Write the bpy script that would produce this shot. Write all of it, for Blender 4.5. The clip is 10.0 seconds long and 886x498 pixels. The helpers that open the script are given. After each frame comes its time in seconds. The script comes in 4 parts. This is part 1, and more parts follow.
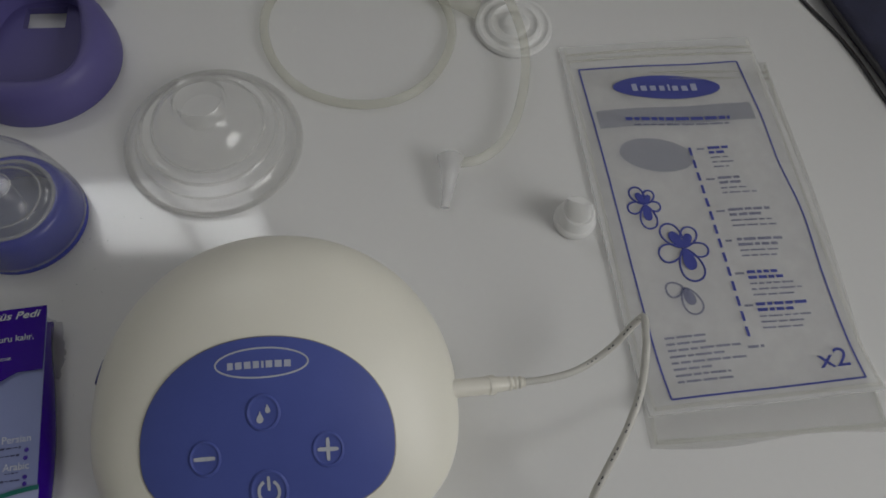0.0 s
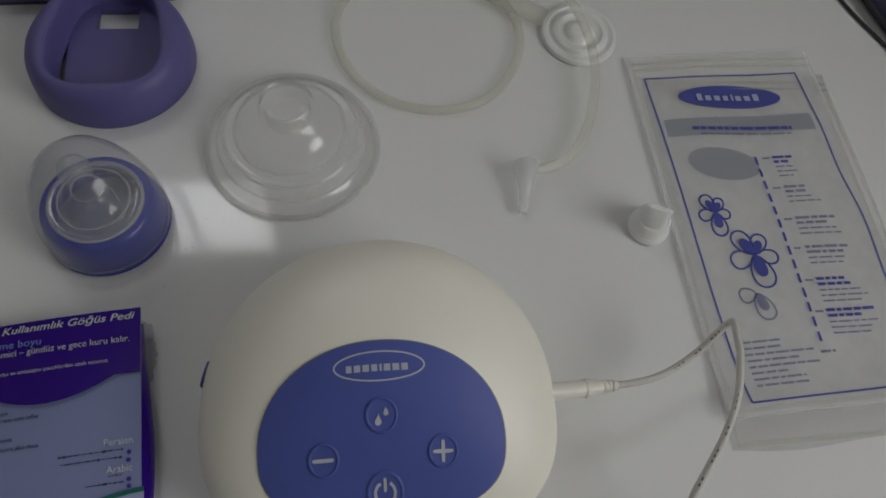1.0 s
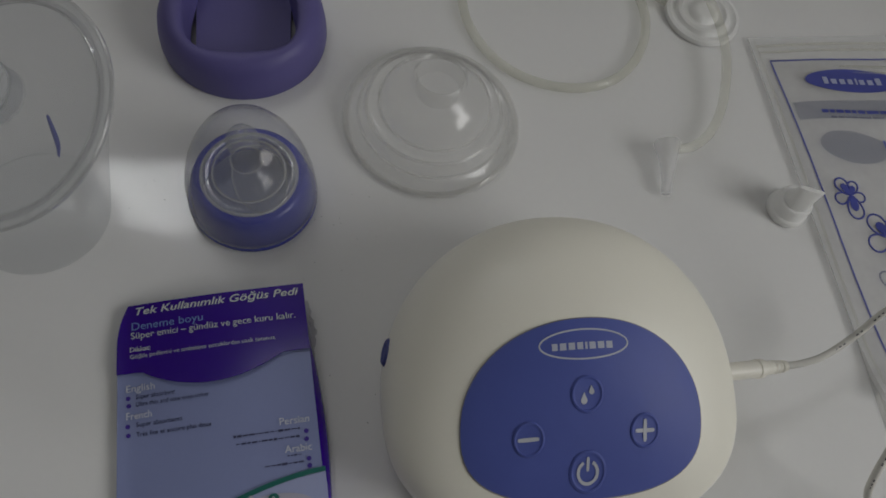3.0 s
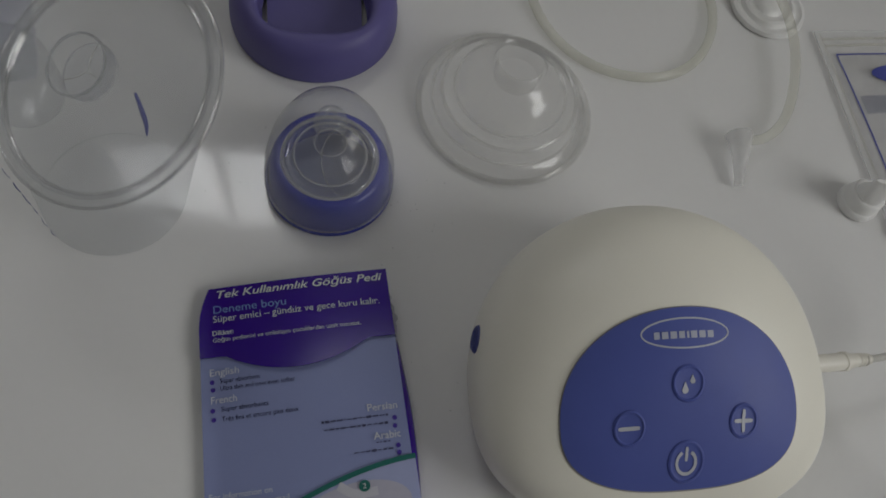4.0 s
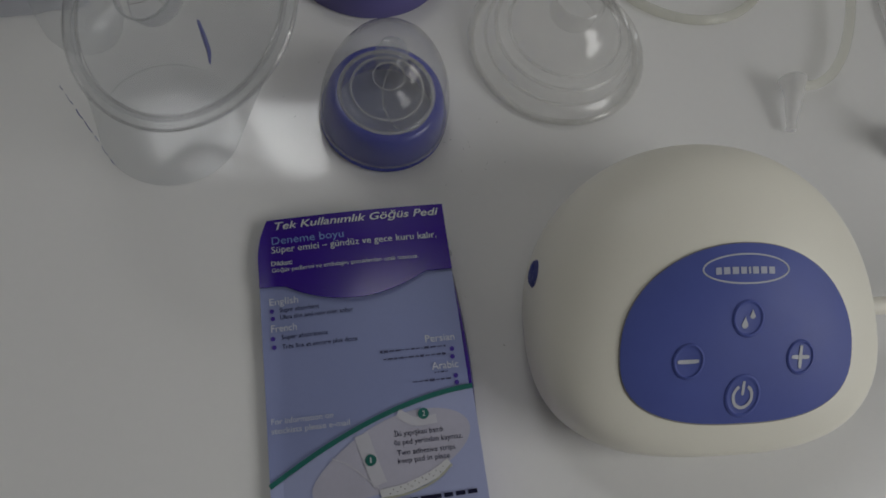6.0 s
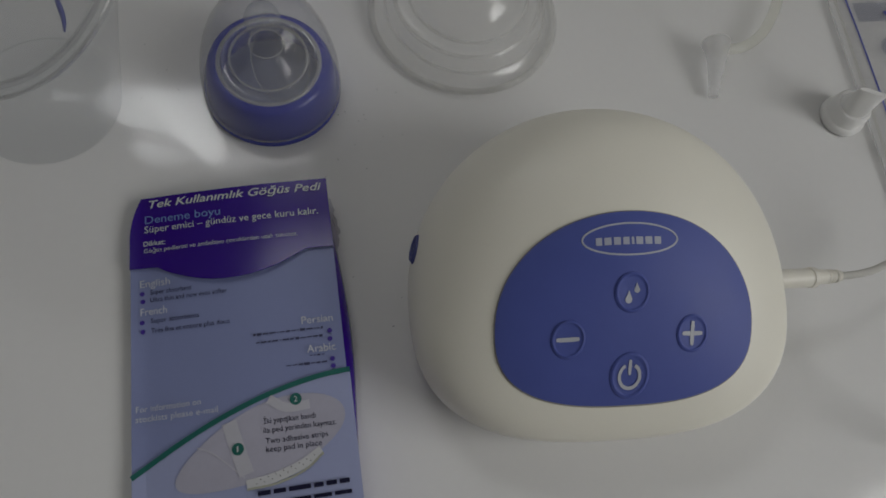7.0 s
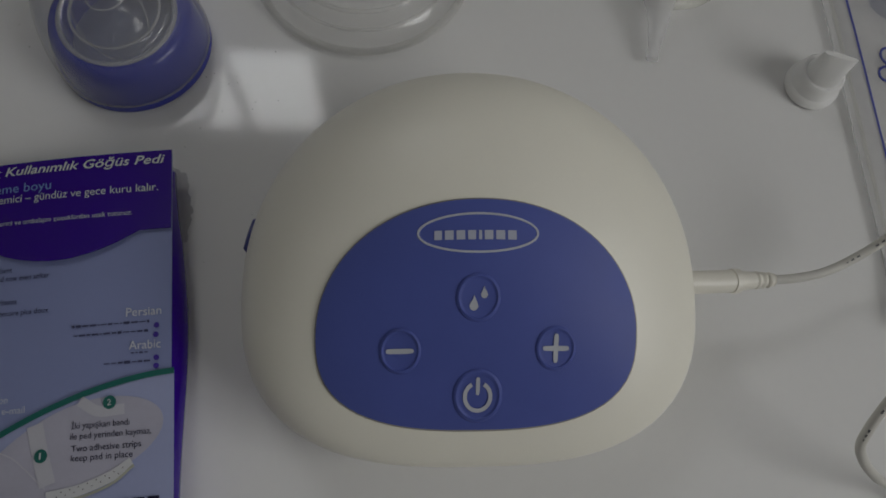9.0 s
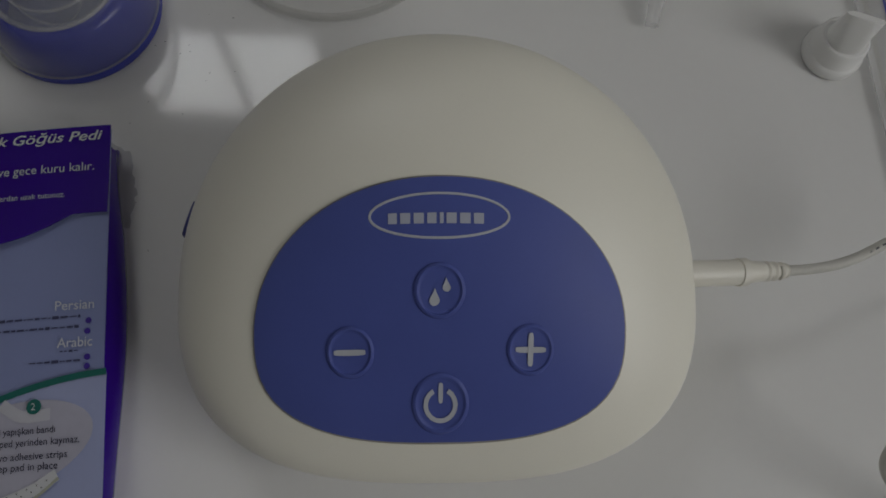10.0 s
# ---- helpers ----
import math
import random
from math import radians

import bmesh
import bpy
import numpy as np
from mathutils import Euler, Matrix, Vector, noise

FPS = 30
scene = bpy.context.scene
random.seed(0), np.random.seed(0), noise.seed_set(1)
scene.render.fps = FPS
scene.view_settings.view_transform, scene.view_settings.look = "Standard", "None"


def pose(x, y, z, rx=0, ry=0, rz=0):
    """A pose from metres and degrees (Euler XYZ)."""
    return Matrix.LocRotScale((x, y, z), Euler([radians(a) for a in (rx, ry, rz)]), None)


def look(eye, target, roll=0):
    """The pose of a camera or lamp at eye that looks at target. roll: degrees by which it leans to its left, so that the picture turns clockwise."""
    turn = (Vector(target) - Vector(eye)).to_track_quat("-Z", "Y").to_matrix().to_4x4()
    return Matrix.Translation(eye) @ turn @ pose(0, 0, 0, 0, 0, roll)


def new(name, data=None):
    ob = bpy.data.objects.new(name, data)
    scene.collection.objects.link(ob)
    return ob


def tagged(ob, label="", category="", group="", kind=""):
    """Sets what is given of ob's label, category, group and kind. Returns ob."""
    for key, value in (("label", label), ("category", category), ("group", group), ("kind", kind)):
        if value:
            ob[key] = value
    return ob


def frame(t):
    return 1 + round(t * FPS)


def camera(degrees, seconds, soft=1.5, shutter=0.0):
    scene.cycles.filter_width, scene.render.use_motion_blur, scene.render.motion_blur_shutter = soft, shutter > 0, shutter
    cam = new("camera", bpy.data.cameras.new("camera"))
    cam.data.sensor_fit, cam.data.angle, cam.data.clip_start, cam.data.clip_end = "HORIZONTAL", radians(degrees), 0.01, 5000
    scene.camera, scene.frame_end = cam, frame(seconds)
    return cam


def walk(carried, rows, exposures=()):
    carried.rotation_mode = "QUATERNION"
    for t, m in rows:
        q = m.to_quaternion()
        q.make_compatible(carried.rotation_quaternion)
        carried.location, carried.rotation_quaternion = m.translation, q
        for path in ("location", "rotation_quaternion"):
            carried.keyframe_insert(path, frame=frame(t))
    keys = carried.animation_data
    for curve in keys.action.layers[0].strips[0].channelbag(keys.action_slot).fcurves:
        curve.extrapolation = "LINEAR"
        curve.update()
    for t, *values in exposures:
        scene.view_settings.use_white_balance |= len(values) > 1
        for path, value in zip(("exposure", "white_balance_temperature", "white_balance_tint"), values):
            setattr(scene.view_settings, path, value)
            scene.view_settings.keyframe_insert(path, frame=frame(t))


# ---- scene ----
cam = camera(62.0, 10.0, soft=1.7)
PATH = [
    (0, (0.0542, 0.1141, 0.2962), (0.0008, 0.5362, -0.6087), 8.55),
    (0.5, (0.0358, 0.1095, 0.2977), (-0.0037, 0.5343, -0.6067), 10.24),
    (1, (0.0095, 0.1017, 0.2976), (-0.0140, 0.5329, -0.6043), 12.73),
    (1.5, (-0.0150, 0.0935, 0.2966), (-0.0233, 0.5375, -0.5994), 14.40),
    (2, (-0.0360, 0.0877, 0.2935), (-0.0322, 0.5354, -0.6007), 15.69),
    (2.5, (-0.0491, 0.0855, 0.2887), (-0.0373, 0.5204, -0.6118), 17.08),
    (4, (-0.0961, 0.0714, 0.2735), (-0.0667, 0.4930, -0.6328), 20.73),
    (4.5, (-0.1112, 0.0686, 0.2729), (-0.0733, 0.4861, -0.6350), 22.20),
    (5, (-0.1235, 0.0649, 0.2722), (-0.0776, 0.4671, -0.6422), 23.89),
    (5.2, (-0.1253, 0.0603, 0.2698), (-0.0732, 0.4625, -0.6443), 24.77),
    (6.3, (-0.0990, 0.0570, 0.2670), (-0.0665, 0.4251, -0.6622), 22.80),
    (6.5, (-0.0895, 0.0573, 0.2639), (-0.0558, 0.4352, -0.6613), 22.85),
    (7, (-0.0645, 0.0703, 0.2583), (-0.0422, 0.4297, -0.6746), 20.46),
    (7.5, (-0.0471, 0.0798, 0.2521), (-0.0313, 0.4174, -0.6890), 19.30),
    (8, (-0.0300, 0.0880, 0.2510), (-0.0302, 0.4204, -0.6922), 16.98),
    (8.5, (-0.0183, 0.0981, 0.2444), (-0.0426, 0.4218, -0.7015), 13.95),
    (9, (-0.0061, 0.1079, 0.2319), (-0.0455, 0.4020, -0.7230), 11.47),
    (9.5, (0.0004, 0.1126, 0.2217), (-0.0404, 0.3968, -0.7362), 11.48),
    (10, (0.0053, 0.1186, 0.2080), (-0.0491, 0.3941, -0.7518), 8.13),
]
EXPOSURES = [(0, -0.09), (2.0, -0.13), (4.5, -0.09), (6.5, -0.09), (7.5, -0.16), (8.5, -0.22), (9, -0.34), (10, -0.46)]
walk(cam, [(t, look(eye, target, roll)) for t, eye, target, roll in PATH], EXPOSURES)

# ---- light ----
ROOM = pose(-0.05, 0.2, 0, 0, 0, 18)
world = bpy.data.worlds.new("sky")
world.use_nodes = True
scene.world = world
sky = world.node_tree.nodes.new("ShaderNodeTexSky")
sky.sky_type, sky.sun_disc = "NISHITA", False
sky.sun_elevation, sky.sun_rotation = radians(38), radians(200)
back = world.node_tree.nodes["Background"]
back.inputs["Strength"].default_value = 0.12
world.node_tree.links.new(sky.outputs[0], back.inputs["Color"])


def area_lamp(name, m, sx, sy, watts, colour):
    data = bpy.data.lights.new(name, "AREA")
    data.shape, data.size, data.size_y, data.energy, data.color = "RECTANGLE", sx, sy, watts, colour
    ob = new(name, data)
    ob.matrix_world = m
    return ob


# daylight in the openings: a small high window ahead, a wide one on the side
for x, w, watts in ((-0.297, 0.130, 0.56), (-0.1645, 0.107, 0.46)):
    area_lamp("window_light_ahead", ROOM @ pose(x, 0.405, 0.704, -90, 0, 0), w, 0.212, watts, (0.98, 0.99, 1.0))
area_lamp("window_light_side", ROOM @ pose(0.76, -0.40, 0.57, 0, 90, 0), 0.54, 0.60, 5.05, (1.0, 0.985, 0.942))


# ---- materials ----
def shader(name, colour, rough=0.5, metal=0.0, vary=0.06, scale=40.0, fine=600.0, bump=0.0, spec=0.5, sub=0.0):
    m = bpy.data.materials.new(name)
    m.use_nodes = True
    nt = m.node_tree
    b = nt.nodes["Principled BSDF"]
    tc = nt.nodes.new("ShaderNodeTexCoord")
    n1, n2 = nt.nodes.new("ShaderNodeTexNoise"), nt.nodes.new("ShaderNodeTexNoise")
    n1.inputs["Scale"].default_value, n2.inputs["Scale"].default_value = scale, fine
    n1.inputs["Detail"].default_value = 4.0
    nt.links.new(tc.outputs["Object"], n1.inputs["Vector"])
    nt.links.new(tc.outputs["Object"], n2.inputs["Vector"])
    add = nt.nodes.new("ShaderNodeMath")
    add.operation = "MULTIPLY_ADD"
    add.inputs[1].default_value = 0.35
    nt.links.new(n2.outputs[0], add.inputs[0])
    nt.links.new(n1.outputs[0], add.inputs[2])
    ramp = nt.nodes.new("ShaderNodeValToRGB")
    lo = [c * (1 - vary) for c in colour]
    hi = [min(1.0, c * (1 + vary)) for c in colour]
    ramp.color_ramp.elements[0].position, ramp.color_ramp.elements[1].position = 0.45, 0.9
    ramp.color_ramp.elements[0].color, ramp.color_ramp.elements[1].color = (*lo, 1), (*hi, 1)
    nt.links.new(add.outputs[0], ramp.inputs[0])
    nt.links.new(ramp.outputs[0], b.inputs["Base Color"])
    rr = nt.nodes.new("ShaderNodeMapRange")
    rr.inputs["To Min"].default_value, rr.inputs["To Max"].default_value = rough * 0.85, min(1.0, rough * 1.15)
    nt.links.new(n1.outputs[0], rr.inputs[0])
    nt.links.new(rr.outputs[0], b.inputs["Roughness"])
    b.inputs["Metallic"].default_value = metal
    b.inputs["Specular IOR Level"].default_value = spec
    if sub:
        b.inputs["Subsurface Weight"].default_value = sub
        b.inputs["Subsurface Scale"].default_value = 0.004
    if bump:
        bp = nt.nodes.new("ShaderNodeBump")
        bp.inputs["Strength"].default_value, bp.inputs["Distance"].default_value = bump, 0.0004
        nt.links.new(add.outputs[0], bp.inputs["Height"])
        nt.links.new(bp.outputs[0], b.inputs["Normal"])
    return m


def clear(name, tint, haze, rough=0.06, milk=(0.85, 0.86, 0.88), rim=0.35, wave=0.0, front=0.5, gloss=0.035):
    """Thin clear plastic: see-through with a gloss that grows at the rim, and a little milkiness."""
    m = bpy.data.materials.new(name)
    m.use_nodes = True
    nt = m.node_tree
    nt.nodes.remove(nt.nodes["Principled BSDF"])
    out = nt.nodes["Material Output"]
    tr, gl, df = nt.nodes.new("ShaderNodeBsdfTransparent"), nt.nodes.new("ShaderNodeBsdfGlossy"), nt.nodes.new("ShaderNodeBsdfTranslucent")
    d2, mixd = nt.nodes.new("ShaderNodeBsdfDiffuse"), nt.nodes.new("ShaderNodeMixShader")
    tr.inputs["Color"].default_value = (*tint, 1)
    gl.inputs["Roughness"].default_value = rough
    df.inputs["Color"].default_value = (*milk, 1)
    d2.inputs["Color"].default_value = (*milk, 1)
    fr = nt.nodes.new("ShaderNodeLayerWeight")
    power, gain = nt.nodes.new("ShaderNodeMath"), nt.nodes.new("ShaderNodeMath")
    power.operation, gain.operation = "POWER", "MULTIPLY_ADD"
    power.inputs[1].default_value = 4.0
    gain.inputs[1].default_value, gain.inputs[2].default_value = rim, gloss
    nt.links.new(fr.outputs["Facing"], power.inputs[0])
    nt.links.new(power.outputs[0], gain.inputs[0])
    noise_n = nt.nodes.new("ShaderNodeTexNoise")
    noise_n.inputs["Scale"].default_value = 120.0
    tc = nt.nodes.new("ShaderNodeTexCoord")
    nt.links.new(tc.outputs["Object"], noise_n.inputs["Vector"])
    mr = nt.nodes.new("ShaderNodeMapRange")
    mr.inputs["To Min"].default_value, mr.inputs["To Max"].default_value = haze * 0.9, haze * 1.1
    nt.links.new(noise_n.outputs[0], mr.inputs[0])
    m1, m2 = nt.nodes.new("ShaderNodeMixShader"), nt.nodes.new("ShaderNodeMixShader")
    mixd.inputs[0].default_value = front
    nt.links.new(df.outputs[0], mixd.inputs[1])
    nt.links.new(d2.outputs[0], mixd.inputs[2])
    nt.links.new(mr.outputs[0], m1.inputs[0])
    nt.links.new(tr.outputs[0], m1.inputs[1])
    nt.links.new(mixd.outputs[0], m1.inputs[2])
    nt.links.new(gain.outputs[0], m2.inputs[0])
    nt.links.new(m1.outputs[0], m2.inputs[1])
    nt.links.new(gl.outputs[0], m2.inputs[2])
    nt.links.new(m2.outputs[0], out.inputs["Surface"])
    if wave:
        bp = nt.nodes.new("ShaderNodeBump")
        bp.inputs["Strength"].default_value, bp.inputs["Distance"].default_value = wave, 0.001
        nt.links.new(noise_n.outputs[0], bp.inputs["Height"])
        for s in (gl, fr):
            nt.links.new(bp.outputs[0], s.inputs["Normal"])
    return m


M_TABLE = shader("white_laminate", (0.80, 0.80, 0.80), 0.085, vary=0.015, scale=6, fine=300, bump=0.02)
M_WALL = shader("wall_paint", (0.72, 0.715, 0.70), 0.8, vary=0.03, scale=3, fine=80, bump=0.2)
M_FLOOR = shader("floor_wood", (0.30, 0.21, 0.14), 0.45, vary=0.2, scale=9, fine=120, bump=0.1)
M_CEIL = shader("ceiling_paint", (0.84, 0.84, 0.82), 0.9, vary=0.02, scale=3, fine=80)
M_FRAME = shader("window_frame_white", (0.8, 0.8, 0.8), 0.4, vary=0.02)
M_LEG = shader("table_leg_metal", (0.5, 0.5, 0.5), 0.35, metal=0.9, vary=0.03)
M_CREAM = shader("cream_plastic", (0.88, 0.858, 0.762), 0.42, vary=0.015, scale=25, fine=1500, bump=0.03)
M_BASE = shader("pump_base_plastic", (0.62, 0.60, 0.54), 0.5, vary=0.03)
M_PANEL = shader("blue_keypad_film", (0.077, 0.105, 0.372), 0.52, spec=0.35, vary=0.04, scale=60, fine=1800, bump=0.05)
M_ICON = shader("keypad_icon_grey", (0.49, 0.51, 0.56), 0.5, vary=0.03)
M_LOGO = shader("logo_pale_blue", (0.44, 0.465, 0.56), 0.5, vary=0.05)
M_LOGOB = shader("logo_bag_pale", (0.42, 0.45, 0.62), 0.5, vary=0.05)
M_DARKGAP = shader("panel_seam", (0.30, 0.28, 0.24), 0.6, vary=0.1)
M_PORT = shader("port_blue", (0.05, 0.06, 0.22), 0.4, vary=0.05)
M_WHITEP = shader("white_plastic", (0.80, 0.775, 0.70), 0.4, vary=0.02, bump=0.03)
M_CORD = shader("white_cord", (0.60, 0.59, 0.55), 0.45, vary=0.03, scale=200, bump=0.03)
M_INK = shader("grey_ink", (0.10, 0.10, 0.11), 0.6, vary=0.1)
M_PURPLE = shader("purple_rubber", (0.112, 0.098, 0.285), 0.5, vary=0.04, scale=50, fine=1500, bump=0.08)
M_RING = shader("blue_ring_plastic", (0.048, 0.060, 0.38), 0.26, vary=0.04, scale=40)
M_SEAL = shader("sealing_disc_plastic", (0.26, 0.28, 0.42), 0.4, vary=0.05, scale=60)
M_CARD = shader("pale_blue_card", (0.245, 0.285, 0.515), 0.36, vary=0.025, scale=30, fine=900, bump=0.02)
M_CARDP = shader("deep_purple_card", (0.030, 0.001, 0.25), 0.21, spec=0.38, vary=0.04, scale=30, fine=900, bump=0.02)
M_PRINTW = shader("print_white", (0.62, 0.63, 0.66), 0.45, vary=0.02)
M_PRINTB = shader("print_lightblue", (0.17, 0.26, 0.62), 0.45, vary=0.02)
M_PRINTD = shader("print_dark", (0.012, 0.012, 0.04), 0.5, spec=0.15, vary=0.02)
M_SCRIPT = shader("print_script_grey", (0.05, 0.055, 0.13), 0.5, vary=0.03)
M_PRINTV = shader("print_violet_dot", (0.05, 0.02, 0.30), 0.45, vary=0.02)
M_GREEN = shader("print_green", (0.01, 0.14, 0.12), 0.4, vary=0.03)
M_PAD = shader("printed_pad", (0.46, 0.455, 0.56), 0.45, vary=0.05, scale=60)
M_PADL = shader("printed_pad_light", (0.55, 0.55, 0.62), 0.45, vary=0.03)
M_PADE = shader("printed_pad_edge", (0.42, 0.43, 0.36), 0.45, vary=0.08, scale=80)
M_BAGINK = shader("bag_ink_blue", (0.07, 0.085, 0.36), 0.35, vary=0.08, scale=80)


M_NAVY = shader("navy_fabric", (0.035, 0.037, 0.075), 0.8, vary=0.2, scale=90, fine=1400, bump=0.6)
M_BLACK = shader("black_cable", (0.035, 0.035, 0.04), 0.45, vary=0.1)
M_BOX = shader("purple_carton", (0.09, 0.075, 0.27), 0.4, vary=0.05)
M_BOXE = shader("carton_dark_edge", (0.05, 0.05, 0.07), 0.6, vary=0.08)
M_DISC = shader("white_silicone", (0.87, 0.87, 0.865), 0.35, vary=0.02, sub=0.0)
M_SILI = clear("clear_silicone", (0.990, 0.990, 0.987), 0.11, 0.15, milk=(0.95, 0.95, 0.94), rim=0.40, front=0.8, gloss=0.06)
M_VESSEL = clear("clear_bottle_plastic", (0.90, 0.905, 0.91), 0.20, 0.10, rim=0.35, front=0.75, gloss=0.014)
M_FAINT = clear("faint_clear_plastic", (0.945, 0.95, 0.952), 0.08, 0.12, rim=0.16, gloss=0.018)
M_TUBE = clear("milky_tube", (0.975, 0.975, 0.95), 0.20, 0.15, milk=(0.91, 0.91, 0.85), rim=0.2, front=0.7)
M_TEAT = clear("frosted_silicone", (0.93, 0.94, 0.96), 0.16, 0.09, rim=0.5, front=0.75, gloss=0.05)
M_MEMB = clear("thin_membrane", (0.84, 0.85, 0.87), 0.10, 0.12, rim=0.3)
M_RIMV = clear("thick_clear_rim", (0.975, 0.98, 0.985), 0.13, 0.12, milk=(0.93, 0.94, 0.96), rim=0.8, front=0.8, gloss=0.10)
M_BEAD = clear("polished_clear_edge", (0.985, 0.988, 0.99), 0.05, 0.14, rim=0.6, gloss=0.22)
M_WING = clear("crinkled_grey_film", (0.84, 0.84, 0.86), 0.20, 0.10, milk=(0.58, 0.58, 0.60), wave=0.8)
M_WHITEC = clear("milky_white_plastic", (0.97, 0.97, 0.97), 0.34, 0.12, milk=(0.95, 0.95, 0.96), rim=0.3, front=0.8)
M_OVAL = clear("polished_clear_oval", (0.97, 0.972, 0.978), 0.015, 0.03, rim=0.5, gloss=0.05)
M_CAP = clear("smoky_clear_cap", (0.925, 0.927, 0.933), 0.08, 0.06, rim=0.8, front=0.8)
M_BAG = clear("bag_film", (1.0, 1.0, 1.0), 0.36, 0.2, milk=(0.98, 0.98, 0.99), rim=0.10, wave=0.06, front=0.95)
M_BAGFAINT = clear("bag_ink_faint", (0.80, 0.81, 0.86), 0.05, 0.2, milk=(0.5, 0.52, 0.62), rim=0.1, front=0.9, gloss=0.02)
M_BAGPALE = clear("bag_ink_pale", (0.62, 0.63, 0.76), 0.20, 0.3, milk=(0.35, 0.37, 0.52), rim=0.1, front=0.9, gloss=0.02)
M_BAGLOW = clear("bag_film_lower", (0.95, 0.95, 0.948), 0.14, 0.2, milk=(0.95, 0.95, 0.95), rim=0.12, wave=0.06, front=0.9)
M_FILM = clear("crinkled_film", (0.93, 0.93, 0.95), 0.30, 0.08, milk=(0.62, 0.66, 0.74), wave=0.8)


# ---- building helpers ----
def part(name, bm, material, parent=None, label="", smooth=True):
    me = bpy.data.meshes.new(name)
    if isinstance(bm, bmesh.types.BMesh):
        bmesh.ops.recalc_face_normals(bm, faces=bm.faces[:])
        bm.to_mesh(me)
        bm.free()
    else:
        me.from_pydata(*bm)
        me.update()
    me.materials.append(material)
    if smooth:
        me.polygons.foreach_set("use_smooth", [True] * len(me.polygons))
        me.set_sharp_from_angle(angle=radians(42))
    ob = new(name, me)
    ob.parent = parent
    if label:
        ob["label"] = label
    return ob


def thing(name, m, label, category, group="", kind=""):
    ob = new(name)
    ob.matrix_world = m
    ob.empty_display_size = 0.01
    return tagged(ob, label, category, group, kind)


def box(x0, x1, y0, y1, z0, z1, bevel=0.0, bm=None, segs=2):
    own = bmesh.new()
    bmesh.ops.create_cube(own, size=1.0, matrix=Matrix.LocRotScale(((x0 + x1) / 2, (y0 + y1) / 2, (z0 + z1) / 2), None, (x1 - x0, y1 - y0, z1 - z0)))
    if bevel:
        bmesh.ops.bevel(own, geom=own.edges[:], offset=bevel, segments=segs, affect="EDGES", profile=0.5)
    if bm is None:
        return own
    tmp = bpy.data.meshes.new("t")
    own.to_mesh(tmp)
    own.free()
    bm.from_mesh(tmp)
    bpy.data.meshes.remove(tmp)
    return bm


def grid_faces(rows, cols, wrap, base=0):
    f = []
    for i in range(rows - 1):
        for j in range(cols if wrap else cols - 1):
            k = (j + 1) % cols
            f.append((base + i * cols + j, base + i * cols + k, base + (i + 1) * cols + k, base + (i + 1) * cols + j))
    return f


def revolve(profile, segs=64, shape=None, closed=False, place=None):
    """Turns a profile of (r, z) round z. shape(angle, r, z) may move the point; closed joins the last ring to the first."""
    prof = list(profile) + ([profile[0]] if closed else [])
    v = []
    for r, z in prof:
        for j in range(segs):
            a = 2 * math.pi * j / segs
            p = shape(a, r, z) if shape else (r * math.cos(a), r * math.sin(a), z)
            v.append(place(p) if place else p)
    bm = bmesh.new()
    vs = [bm.verts.new(p) for p in v]
    for f in grid_faces(len(prof), segs, True):
        bm.faces.new([vs[i] for i in f])
    bmesh.ops.remove_doubles(bm, verts=bm.verts[:], dist=1e-6)
    return bm


def spline(points, steps=10):
    p = [Vector(q) for q in points]
    p = [2 * p[0] - p[1]] + p + [2 * p[-1] - p[-2]]
    out = []
    for i in range(1, len(p) - 2):
        for s in range(steps):
            t = s / steps
            out.append(0.5 * (2 * p[i] + (p[i + 1] - p[i - 1]) * t + (2 * p[i - 1] - 5 * p[i] + 4 * p[i + 1] - p[i + 2]) * t * t + (3 * p[i] - p[i - 1] - 3 * p[i + 1] + p[i + 2]) * t ** 3))
    return out + [p[-2]]


def sweep(points, radius, segs=12, steps=10, caps=True):
    """A round bar along a smooth line; radius may be a function of 0..1."""
    pts = spline(points, steps)
    rad = radius if callable(radius) else (lambda s: radius)
    bm = bmesh.new()
    rings, up = [], Vector((0.01, 0.02, 1))
    for i, p in enumerate(pts):
        d = (pts[min(i + 1, len(pts) - 1)] - pts[max(i - 1, 0)]).normalized()
        side = d.cross(up).normalized()
        up = side.cross(d).normalized()
        r = rad(i / (len(pts) - 1))
        rings.append([bm.verts.new(p + r * (math.cos(a) * side + math.sin(a) * up)) for a in (2 * math.pi * j / segs for j in range(segs))])
    for a, b in zip(rings, rings[1:]):
        for j in range(segs):
            bm.faces.new((a[j], a[(j + 1) % segs], b[(j + 1) % segs], b[j]))
    if caps:
        bm.faces.new(rings[0][::-1])
        bm.faces.new(rings[-1])
    return bm


def outline_solid(fn, segs, onto, lift, thick, rings=4):
    """A thin plate whose outline is fn(angle) -> (x, y), star-shaped round fn's own middle, laid onto a surface onto(x, y) -> z."""
    pts = [fn(2 * math.pi * j / segs) for j in range(segs)]
    cx, cy = sum(p[0] for p in pts) / segs, sum(p[1] for p in pts) / segs
    v = [(cx, cy, onto(cx, cy) + lift)]
    f = []
    for i in range(1, rings + 1):
        for x, y in pts:
            x, y = cx + (x - cx) * i / rings, cy + (y - cy) * i / rings
            v.append((x, y, onto(x, y) + lift))
    for x, y in pts:
        v.append((x, y, onto(x, y) + lift - thick))
    for j in range(segs):
        f.append((0, 1 + j, 1 + (j + 1) % segs))
    f += grid_faces(rings + 1, segs, True, 1)
    return v, [], f


